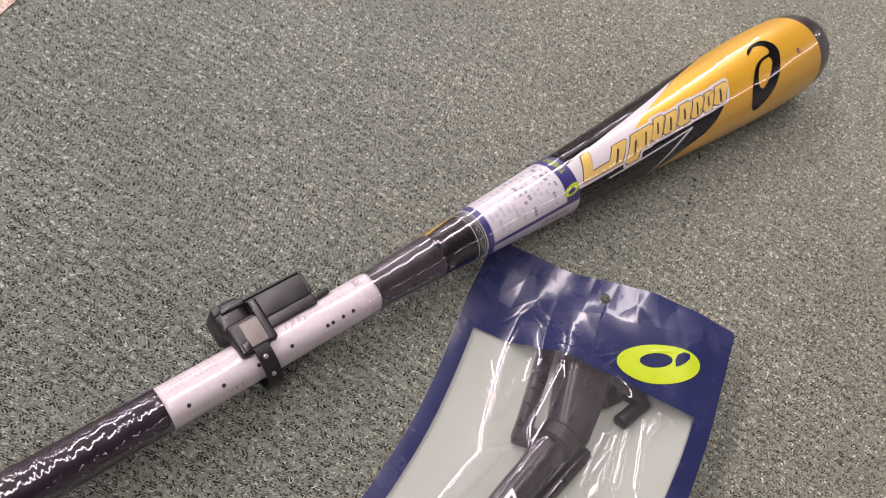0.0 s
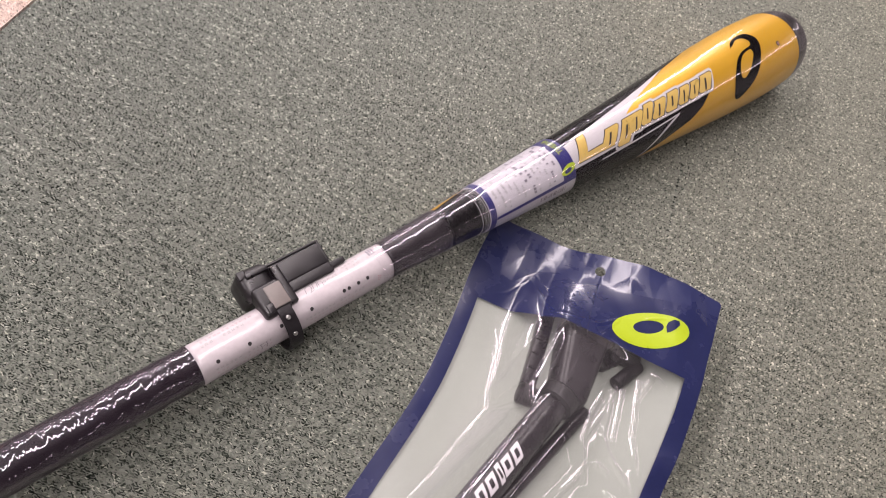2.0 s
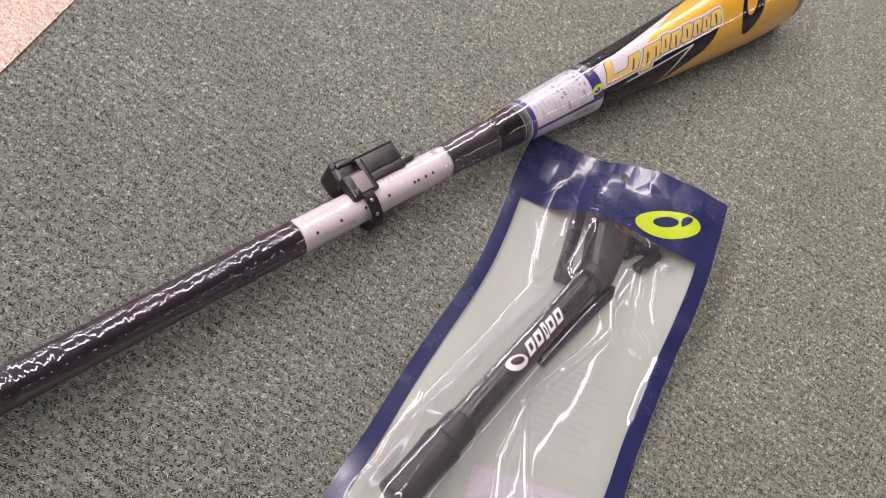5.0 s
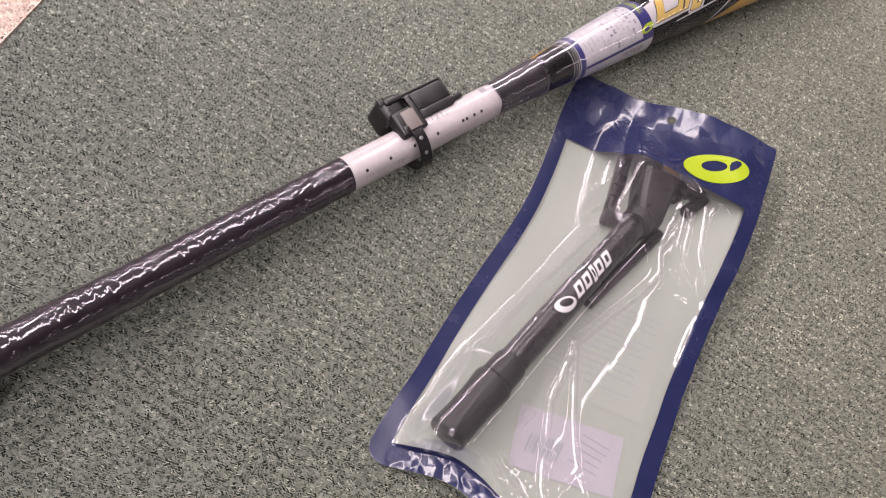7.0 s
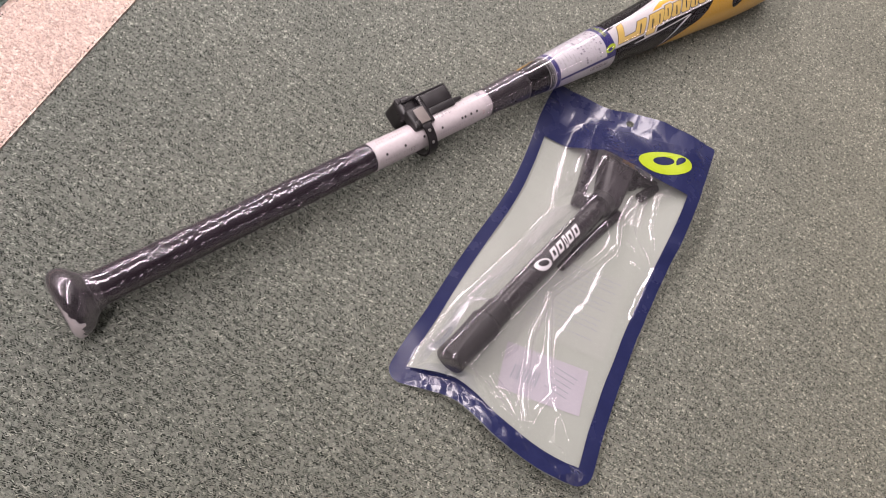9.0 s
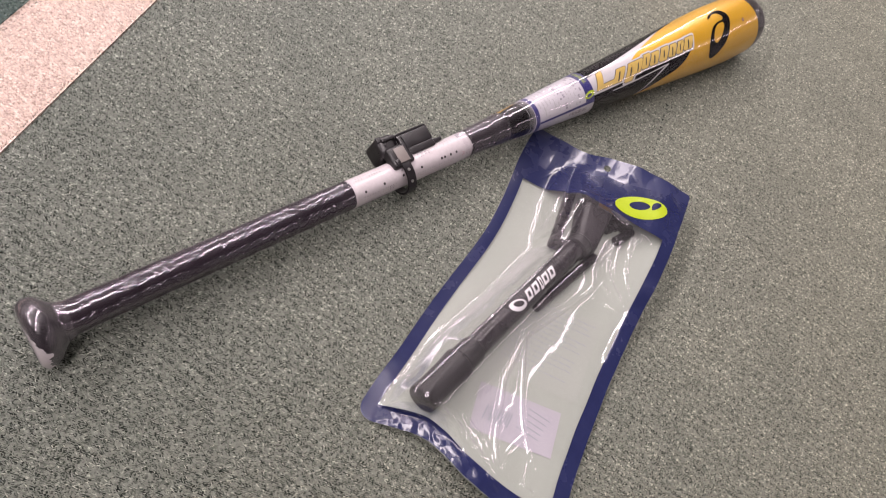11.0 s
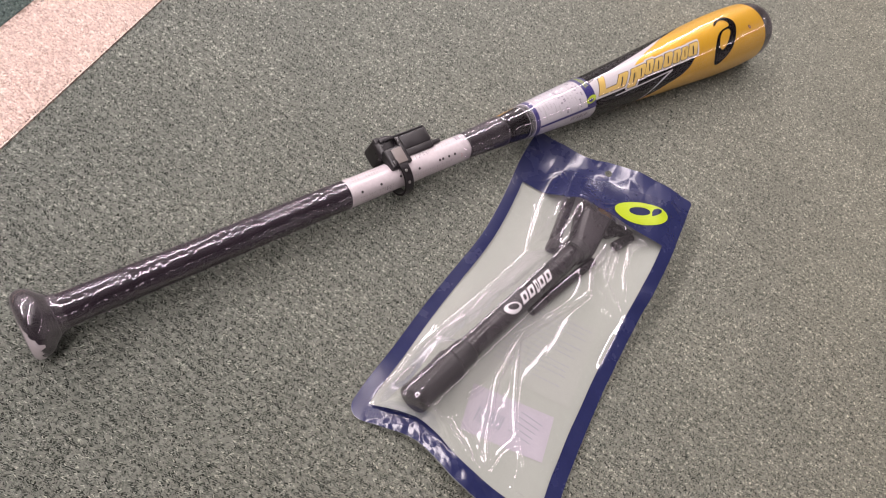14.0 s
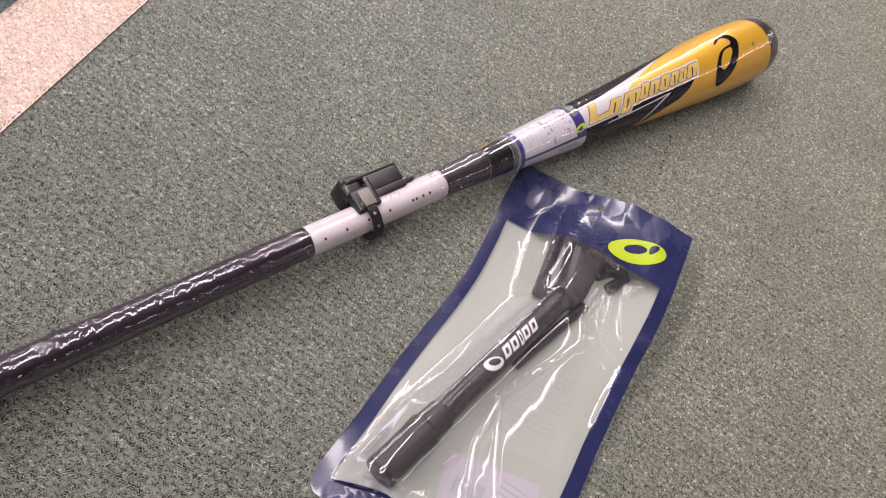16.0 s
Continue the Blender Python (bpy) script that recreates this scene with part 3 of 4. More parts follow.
part("taper_wrap", lathe(turned(0.3485, 0.3925, 16, 0.0005), 72, lambda x, a: 0.00025 * noise.noise(Vector((x * 120, math.cos(a) * 3, math.sin(a) * 3)))), M_TAPE, bat, "charcoal plastic wrapped taper")
neck = part("neck", lathe(turned(0.3925, 0.4225, 12), 72), M_BLACK, bat, "glossy black neck")
on_bat("gold_flash", filled([deg([(0.3930, -150), (0.4222, -150), (0.4222, -66), (0.3930, -46)])], 0.004, 5 * Q), 0.0002, M_GOLD, "gold painted flash", neck)
for s in (0.4163, 0.4210):
    part("ring_line", lathe(turned(s, s + 0.0003, 1, 0.0002), 72), M_FAINT, bat, "thin silver ring")
rows, a = [], -100.0
while a < 110:
    w = rng.uniform(3.0, 5.5)
    rows += [(0.4188, (a + w * 0.5) * Q, 0.0026, 0.9 * Q), (0.4188 + rng.choice((-0.0010, 0.0, 0.0010)), (a + w * 0.5) * Q, 0.0005, w * 0.75 * Q)]
    a += w + 1.6
on_bat("ring_print", bars(rows), 0.0003, M_FAINT, "", neck)
barrel = part("barrel", lathe(turned(0.4975, 0.768, 60), 96), M_BLACK, bat, "black painted barrel")
cap_profile = [(0.768, radius(0.768) - 0.0003)] + [(p.x, p.y) for p in spline([(0.7685, 0.0323), (0.776, 0.0318), (0.784, 0.0304), (0.790, 0.0282), (0.7945, 0.0250), (0.7968, 0.0200), (0.7972, 0.012), (0.7974, 0.003)], 5)]
part("end_cap", lathe(cap_profile, 72, lambda x, a: 0.0001 * noise.noise(Vector((x * 220, math.cos(a) * 4, math.sin(a) * 4)))), M_CAP, bat, "dark rubber end cap")

# printed tag sleeve
tag = part("tag_sleeve", lathe(turned(0.4225, 0.4975, 24, 0.0006), 96), M_TAG, bat, "white and navy printed product tag")
on_bat("navy_band", filled([deg([(0.4225, -180), (0.4272, -180), (0.4272, 180), (0.4225, 180)])], 0.002, 5 * Q), 0.0008, M_NAVY, "", tag)
on_bat("navy_band", filled([deg([(0.4862, -150), (0.4974, -150), (0.4974, 61), (0.4862, 55)])], 0.003, 5 * Q), 0.0008, M_NAVY, "", tag)
on_bat("navy_line", filled([deg([(0.4272, 61), (0.4862, 55), (0.4974, 55), (0.4974, 61.5), (0.4272, 68)])], 0.004, 4 * Q), 0.0010, M_NAVY, "", tag)
on_bat("navy_edge", filled([deg([(0.4272, -80), (0.4862, -80), (0.4862, -76), (0.4272, -76)])], 0.004, 4 * Q), 0.0010, M_NAVY, "", tag)
word_v, word_f = lettering("BASEBALL", 0.0062)
on_bat("tag_word", ([Vector((0.4918 + v.y, -22 * Q + v.x * 1.1)) for v in word_v], word_f), 0.0011, M_LIME, "lime word on the navy band", tag)
on_bat("tag_emblem", ring_strip(ellipse(0.4916, 37 * Q, 0.0050, 12.0 * Q, 55, 48), ellipse(0.4910, 39 * Q, 0.0025, 5.8 * Q, 55, 48), 5), 0.0011, M_LIME, "lime ring emblem", tag)
for k in range(13):
    s = 0.4305 + 0.0043 * k
    rows, a = [], -52.0 + rng.uniform(0, 12)
    big = k in (6, 7, 11, 12)
    stop = 50 if k % 3 else 15
    while a < stop:
        w = rng.uniform(2.0, 4.2) * (1.25 if big else 1)
        if rng.random() > 0.22:
            rows.append((s, (a + w / 2) * Q, rng.uniform(0.0010, 0.0017) * (1.4 if big else 1), w * Q))
        a += w + (rng.uniform(1.0, 2.2) if rng.random() > 0.16 else rng.uniform(9, 22))
    on_bat("print_row", bars(rows), 0.0010, M_INK if big else M_FAINT, "", tag)
rows, s = [], 0.466
while s < 0.488:
    w = rng.choice((0.0003, 0.0005, 0.0009))
    rows.append((s, 75 * Q, w, 11 * Q))
    s += w + rng.choice((0.0004, 0.0007, 0.001))
on_bat("barcode", bars(rows), 0.0010, M_PEN, "", tag)

# painted graphics of the barrel
gold = [(0.552, 6), (0.566, -8), (0.585, -22), (0.605, -33), (0.628, -46), (0.657, -58), (0.69, -78), (0.708, -110), (0.716, -180), (0.7681, -180), (0.7681, 180), (0.552, 180), (0.557, 130),
        (0.569, 100), (0.585, 86), (0.602, 73), (0.620, 63), (0.633, 50), (0.6435, 33), (0.6200, 35), (0.6087, 35.5), (0.575, 36.5), (0.556, 35), (0.550, 22)]
on_bat("gold_paint", filled([deg(gold)], 0.006, 6 * Q), 0.00015, M_GOLD, "pearl gold paint", barrel)
white = [(0.4975, -8), (0.519, -14), (0.5395, -20), (0.563, -26), (0.597, -36), (0.628, -48), (0.605, -32), (0.585, -21), (0.566, -7), (0.553, 7), (0.552, 22), (0.556, 36), (0.545, 41), (0.530, 43), (0.515, 44.5), (0.4975, 45)]
on_bat("white_paint", filled([deg(white)], 0.005, 5 * Q), 0.0003, M_WHITE, "white painted flash", barrel)
arrow = [(0.4975, 49), (0.52, 52), (0.544, 52), (0.574, 48), (0.6087, 42.5), (0.6435, 33), (0.633, 50), (0.620, 63), (0.602, 73), (0.585, 86), (0.569, 100), (0.557, 130), (0.4975, 130)]
on_bat("black_arrow", filled([deg(arrow)], 0.005, 5 * Q), 0.00022, M_BLACK, "black painted arrow", barrel)
on_bat("white_line", ribbon(deg([(0.524, 53), (0.56, 49), (0.6065, 42)]), [0.0016, 0.0018, 0.0014], 14, 2), 0.0005, M_WHITE, "", barrel)
on_bat("white_line", ribbon(deg([(0.6065, 42.5), (0.598, 49), (0.588, 60), (0.577, 76), (0.567, 95)]), [0.0012, 0.0022, 0.0024, 0.0018, 0.0012], 10, 2), 0.0005, M_WHITE, "", barrel)

# the wordmark as plain slanted blocks: white halo, dark rim, gold faces
GLYPHS = [(0.5235, 0.0150, 4, 39), (0.5390, 0.0135, 4, 47), (0.5530, 0.0125, 4, 35), (0.5660, 0.0115, 0, 33), (0.5780, 0.0135, 4, 33), (0.5925, 0.0135, 3, 33), (0.6070, 0.0120, 5, 32), (0.6195, 0.0112, 6, 32), (0.6312, 0.0150, 5, 31)]


def glyph(s, w, a0, a1, inset, lean=0.0085):
    """A leaning block with cut corners."""
    k = lean * (a1 - a0) / 30
    i, j = inset, inset / 0.0005
    low, top = a1 - j, a0 + j
    return [(s + i, low - 4), (s + i + 0.0015, low), (s + w - i - 0.001, low), (s + w - i + 0.0005, low - 4), (s + w - i + k, top + 4), (s + w - i + k - 0.001, top), (s + i + k + 0.001, top), (s + i + k, top + 4)]


def tall_glyph(i):
    """The first block: a tall leaning stroke with a foot."""
    j = i / 0.0004
    return [(0.5010 + i, 39 - j), (0.5030 + i, 28), (0.5095 + i, -9 + j), (0.5180 - i, -12 + j), (0.5175 - i, -2), (0.5128 - i * 0.6, 25 + j), (0.5285 - i, 24 + j), (0.5262 - i, 39 - j)]


def bat_patch(name, outline, lift, material):
    return on_bat(name, filled([deg(outline)], 0.004, 4 * Q), lift, material, "", barrel)


for material, inset, lift, name in ((M_WHITE, -0.0019, 0.00042, "wordmark_halo"), (M_DOT, 0.0, 0.00055, "wordmark_block"), (M_LETTER, 0.00062, 0.00068, "wordmark_face")):
    bat_patch(name, tall_glyph(inset), lift, material)
    for s, w, a0, a1 in GLYPHS:
        bat_patch(name, glyph(s, w, a0, a1, inset), lift, material)
for k, (s, w, a0, a1) in enumerate(GLYPHS):
    tall = a1 - a0
    lean = 0.0085 * tall / 30

    def slit(x0, x1, y0, y1):
        """A leaning slit; x and y run from 0 to 1 over the block."""
        put = lambda x, y: (s + x * w + lean * y, a1 - y * tall)
        bat_patch("wordmark_slit", [put(x0, y0), put(x1, y0), put(x1, y1), put(x0, y1)], 0.00080, M_DOT)

    slit(0.43, 0.56, 0.24 if k % 2 else 0.12, 0.72)

# the emblem as a plain loop with a tail
swirl = [(0.6885, -7), (0.6940, -15.5), (0.7045, -20), (0.7150, -18), (0.7199, -6), (0.7192, 6), (0.7137, 21), (0.7035, 43.6), (0.6923, 58.2), (0.6800, 68), (0.6738, 62), (0.6733, 47), (0.6757, 32), (0.6841, 14.5), (0.6930, 6.5), (0.7010, 4.0), (0.7082, 3.0), (0.7110, -4), (0.7080, -12.5), (0.7015, -15), (0.6950, -11), (0.6885, -7)]
on_bat("emblem", filled([[tuple(p) for p in spline(deg(swirl), 5)[:-1]]], 0.004, 4 * Q), 0.0004, M_BLACK, "black loop emblem", barrel)
eye_hole = [(0.7052, 7.5), (0.7058, 14), (0.7010, 23), (0.6940, 34), (0.6870, 40.5), (0.6832, 37), (0.6838, 27), (0.6890, 15.5), (0.6960, 9), (0.7052, 7.5)]
on_bat("emblem_eye", filled([[tuple(p) for p in spline(deg(eye_hole), 5)[:-1]]], 0.004, 4 * Q), 0.00055, M_GOLD, "", barrel)
on_bat("mark", ring_strip(ellipse(0.7396, 19.4 * Q, 0.0021, 3.7 * Q, 0, 24), ellipse(0.7396, 19.4 * Q, 0.0002, 0.4 * Q, 0, 24), 3), 0.0004, M_DOT, "", barrel)
on_bat("mark", ring_strip(ellipse(0.7396, 19.4 * Q, 0.0012, 2.1 * Q, 0, 24), ellipse(0.7396, 19.4 * Q, 0.0002, 0.4 * Q, 0, 24), 3), 0.0006, M_RED, "", barrel)


def wrap_wobble(x, a):
    c, d = math.cos(a), math.sin(a)
    slack = 0.00045 * noise.noise(Vector((x * 26, c * 1.1, d * 1.1)))
    if 0.34 < x < 0.4285:
        jag = noise.noise(Vector((x * 150, 0.5 * c, 0.5 * d))) + 0.7 * noise.noise(Vector((x * 420, 0.8 * c, 0.8 * d)))
        ring = math.exp(-((x - 0.3935) / 0.0022) ** 2)
        return 0.5 * slack + 0.00025 * jag * math.sin(4 * a + 0.6) - 0.0006 * ring * (0.5 + abs(noise.noise(Vector((x * 300, c * 6, d * 6)))))
    pucker = 0.9 if x > 0.767 else 0.20
    folds = abs(noise.noise(Vector((x * 34, c * 3.4, d * 3.4)))) * 0.0008 * pucker
    if pucker > 0.5:
        folds += abs(noise.noise(Vector((x * 40, c * 7.5, d * 7.5)))) * 0.00055
    return slack - folds


def wrap_part(name, profile, material, label):
    bm = lathe(profile, 150, wrap_wobble)
    bmesh.ops.delete(bm, geom=[f for f in bm.faces if len(f.verts) > 4], context="FACES")
    part(name, bm, material, bat, label).visible_shadow = False


cap_film = [(0.7665, 0.0342), (0.770, 0.0339), (0.773, 0.0336), (0.776, 0.0333), (0.779, 0.0329), (0.782, 0.0323), (0.785, 0.0316), (0.788, 0.0306), (0.791, 0.0293), (0.794, 0.0276), (0.797, 0.0250), (0.799, 0.0215), (0.7998, 0.017)]
wrap_part("neck_film", turned(0.3400, 0.4280, 130, 0.0017), M_NECK, "clear crinkled shrink film")
wrap_part("barrel_film", turned(0.4281, 0.7664, 130, 0.0017), M_TAUT, "clear taut shrink film")
wrap_part("cap_film", cap_film, M_SHRINK, "clear puckered film end")


# ---------------------------------------------------------------- alarm tag strapped to the handle
alarm = tagged(new("security_tag"), "black plastic anti-theft tag strapped round the bat handle", "security tag")
alarm.matrix_world = BAT_FRAME


def leaned(size, at, bevel, taper=1.0, segs=3, lean=8.0):
    """A bevelled block that leans with the case towards the handle."""
    bm = block(size, (0, 0, 0), bevel, taper, segs)
    bm.transform(Matrix.Translation(at) @ Matrix.Rotation(radians(lean), 4, "X"))
    return bm


case = part("case", leaned((0.0335, 0.0140, 0.0170), (0.3002, 0.0184, 0.0054), 0.0016, 0.98), M_TAGBODY, alarm, "long black battery case")
part("case_rim", leaned((0.0325, 0.0016, 0.0030), (0.2998, 0.0248, 0.0135), 0.0006), M_TAGBODY, case)
part("end_rim", leaned((0.0015, 0.0130, 0.0012), (0.3160, 0.0184, 0.0137), 0.0005), M_TAGBODY, case)
part("ledge", leaned((0.0315, 0.0062, 0.0100), (0.3005, 0.0090, 0.0074), 0.0009), M_TAGBODY, case, "stepped lower edge")
flange = leaned((0.0110, 0.0040, 0.0026), (0, 0, 0), 0.0009)
for v in flange.verts:
    v.co.y *= 1.0 - 40.0 * max(0.0, v.co.x)
flange.transform(Matrix.Translation((0.3200, 0.0094, 0.0096)))
part("flange", flange, M_TAGBODY, case)
head = part("head", leaned((0.0190, 0.0185, 0.0240), (0.2752, 0.0215, 0.0035), 0.0052, 0.92, 4), M_TAGBODY, alarm, "rounded black lock head")
part("rim", leaned((0.0125, 0.0034, 0.0024), (0.2772, 0.0236, 0.0162), 0.0008), M_TAGBODY, head)
part("button", leaned((0.0050, 0.0052, 0.0022), (0.2700, 0.0256, 0.0152), 0.0009), M_TAGBODY, head)
part("collar", leaned((0.0050, 0.0240, 0.0120), (0.2868, 0.0118, 0.0098), 0.0016), M_TAGBODY, alarm)
buckle = part("buckle", leaned((0.0168, 0.0190, 0.0095), (0.2768, 0.0072, 0.0116), 0.0026, 0.93, 4, 9.0), M_TAGBODY, alarm, "sloping black buckle")
part("plate", leaned((0.0098, 0.0130, 0.0010), (0.2796, 0.0066, 0.0166), 0.0005, 1.0, 2, 9.0), M_PLATE, buckle, "grey-brown inlay plate")
part("clip", leaned((0.0040, 0.0052, 0.0012), (0.2732, 0.0016, 0.0158), 0.0005, 1.0, 2, 9.0), M_TAGBODY, buckle)


def strap_radius(k):
    return 0.0134 + 0.0030 * math.sin(k * math.pi) ** 2


def strap():
    verts, faces = [], []
    n = 44
    for k in range(n + 1):
        a = radians(2 + 250 * k / n)
        r0 = strap_radius(k / n)
        for s, r in ((0.2752, r0), (0.2828, r0), (0.2832, r0 + 0.0009), (0.2828, r0 + 0.0018), (0.2752, r0 + 0.0018), (0.2748, r0 + 0.0009)):
            verts.append((s, -r * math.sin(a), r * math.cos(a)))
    for k in range(n):
        for j in range(6):
            faces.append((k * 6 + j, k * 6 + (j + 1) % 6, (k + 1) * 6 + (j + 1) % 6, (k + 1) * 6 + j))
    return sheet("strap", verts, faces, M_RUBBER, alarm, "black rubber strap with rivets", smooth=False)


band = strap()
for a in (25.0, 60.0):
    ca, sa = math.cos(radians(a)), math.sin(radians(a))
    r = strap_radius((a - 2) / 250) + 0.0016
    part("rivet", rod((0.2785, -r * sa, r * ca), (0.2785, -(r + 0.0008) * sa, (r + 0.0008) * ca), 0.0013, 0.0012, 18, 0.0003), M_STEEL, band)


# ---------------------------------------------------------------- plastic pouch with the pump
BAG_FRAME = pose(-0.026, -0.034, 0.0, 0, 0, -6.456)
BAG_LEFT = ([0.0, 0.03, 0.06, 0.10, 0.14, 0.17, 0.20, 0.23, 0.264, 0.305, 0.36], [-0.007, -0.009, -0.005, -0.004, -0.001, 0.002, 0.005, 0.004, 0.001, -0.005, -0.004])
BAG_RIGHT = ([0.0, 0.05, 0.10, 0.15, 0.20, 0.27, 0.33, 0.38], [0.158, 0.1565, 0.155, 0.155, 0.1545, 0.155, 0.154, 0.153])
M_L, M_R, M_B, M_T = 0.066, 0.925, 0.040, 0.802


def curve_at(table, v):
    """Smoothed table lookup."""
    return sum(np.interp(v + d, *table) for d in (-0.02, -0.01, 0.0, 0.01, 0.02)) / 5


HEM_V = ([0, 0.1, 0.22, 0.28, 0.36, 0.5, 0.62, 0.75, 0.85, 1], [0.006, 0.010, 0.016, 0.018, 0.0165, 0.009, 0.006, 0.0045, 0.006, 0.012])
HEM_Z = ([0, 0.2, 0.3, 0.45, 0.7, 0.9, 1], [0.0, 0.002, 0.006, 0.011, 0.012, 0.009, 0.006])


def soft_table(table, a):
    return sum(np.interp(a + d, *table) for d in (-0.04, -0.02, 0.0, 0.02, 0.04)) / 5


def ease(x):
    x = np.clip(x, 0, 1)
    return x * x * (3 - 2 * x)


def bag_plan(a, b):
    """From the pouch's own width and length (0 to 1) to metres, with rounded corners."""
    a, b = np.asarray(a, float).copy(), np.asarray(b, float).copy()
    for sa in (0, 1):
        for sb in (0, 1):
            ra, rb = (0.022, 0.010) if sb else (0.080, 0.037)
            x = 1 - (a if sa == 0 else 1 - a) / ra
            y = 1 - (b if sb == 0 else 1 - b) / rb
            hit = (x > 0) & (y > 0)
            nx, ny = x * np.sqrt(np.clip(1 - y * y / 2, 0, 1)), y * np.sqrt(np.clip(1 - x * x / 2, 0, 1))
            na, nb = (1 - nx) * ra, (1 - ny) * rb
            a = np.where(hit, na if sa == 0 else 1 - na, a)
            b = np.where(hit, nb if sb == 0 else 1 - nb, b)
    v_low = soft_table(HEM_V, a)
    v_top = 0.342 + 0.017 * a + 0.0010 * np.sin(a * 11)
    v = v_low + (v_top - v_low) * b
    left, right = curve_at(BAG_LEFT, v), curve_at(BAG_RIGHT, v)
    return left + (right - left) * a, v


def seg_dist(u, v, p, q):
    dx, dy = q[0] - p[0], q[1] - p[1]
    t = np.clip(((u - p[0]) * dx + (v - p[1]) * dy) / (dx * dx + dy * dy + 1e-12), 0, 1)
    return np.hypot(u - p[0] - t * dx, v - p[1] - t * dy), t


def bag_lift(a, b, inner=False):
    """How far the sealed pouch stands off the carpet; its back sags to the floor away from the rim."""
    corner = 0.0235 * ease((a - 0.15) / 0.75) * ease((b - 0.42) / 0.36)
    hem = soft_table(HEM_Z, a) * ease((0.16 - b) / 0.16)
    if inner:
        corner = corner * (1 - 0.70 * ease(np.minimum((1 - a) / 0.28, (1 - b) / 0.14)))
    return 0.0022 + corner + hem


PUMP_SHAPES = [((0.0265, 0.036), (0.040, 0.084), 0.0100, 0.0285, 0.0, 0.0), ((0.040, 0.084), (0.0755, 0.222), 0.0095, 0.0285, 0.0028, 0.0), ((0.0745, 0.232), (0.0775, 0.284), 0.0170, 0.0285, 0.0, 0.11), ((0.0615, 0.238), (0.0560, 0.282), 0.0060, 0.0165, 0.0, 0.0)]
FOLD = [(0.000, 0.305), (0.024, 0.302), (0.0365, 0.318), (0.048, 0.3234), (0.0625, 0.319), (0.0756, 0.3276), (0.0927, 0.3285), (0.1238, 0.338), (0.1443, 0.3434), (0.160, 0.346)]
LOW_CREASES = [
    (0.0012, [(0.0699, 0.1243), (0.0816, 0.1504), (0.0936, 0.1767), (0.1048, 0.2033)]),
    (0.0012, [(0.0723, 0.1245), (0.0870, 0.0990), (0.1076, 0.0653), (0.1017, 0.0447), (0.0985, 0.0316)]),
    (0.0012, [(0.0723, 0.1245), (0.0723, 0.0884), (0.0820, 0.0661), (0.0905, 0.0438), (0.0983, 0.0291)]),
    (0.0010, [(0.0279, 0.0360), (0.0385, 0.0346), (0.0566, 0.0350), (0.0823, 0.0302), (0.0940, 0.0236)]),
    (0.0009, [(0.0595, 0.0427), (0.0744, 0.0424), (0.0892, 0.0379), (0.0957, 0.0296)]),
    (0.0010, [(0.1076, 0.0653), (0.1161, 0.0549), (0.1167, 0.0412), (0.1188, 0.0288), (0.1290, 0.0271)]),
    (0.0009, [(0.1161, 0.0549), (0.1310, 0.0375), (0.1326, 0.0296)]),
    (0.0008, [(0.0594, 0.0623), (0.0651, 0.0745)]),
    (0.0008, [(0.0800, 0.0638), (0.0881, 0.0631), (0.0886, 0.0568)]),
    (0.0009, [(0.0896, 0.0304), (0.0972, 0.0297), (0.1037, 0.0520)]),
]
LEFT_CREASES = [
    (0.0012, [(0.0079, 0.2644), (0.0210, 0.2509), (0.0368, 0.2389), (0.0409, 0.2312)]),
    (0.0011, [(0.0190, 0.0974), (0.0112, 0.1085), (0.0132, 0.0974), (0.0096, 0.0846), (0.0093, 0.0684), (0.0097, 0.0485)]),
    (0.0009, [(0.0096, 0.0846), (0.0183, 0.0911)]),
    (0.0009, [(0.0091, 0.0456), (0.0024, 0.0347)]),
    (0.0009, [(0.0232, 0.2555), (0.0463, 0.2364), (0.0277, 0.2655)]),
    (0.0009, [(0.0194, 0.2271), (0.0194, 0.2346), (0.0153, 0.2283)]),
    (0.0008, [(0.0289, 0.2545), (0.0412, 0.2511)]),
]
MIDDLE_CREASES = [
    (0.0011, [(0.0339, 0.3104), (0.0562, 0.2869), (0.0655, 0.2653), (0.0659, 0.2393), (0.0622, 0.2087), (0.0565, 0.1765), (0.0480, 0.1391), (0.0401, 0.0981), (0.0331, 0.0740), (0.0275, 0.0493), (0.0266, 0.0368)]),
    (0.0009, [(0.0662, 0.2281), (0.0601, 0.1806), (0.0507, 0.1387), (0.0426, 0.0984)]),
    (0.0009, [(0.0251, 0.0605), (0.0263, 0.0737), (0.0358, 0.0965)]),
]
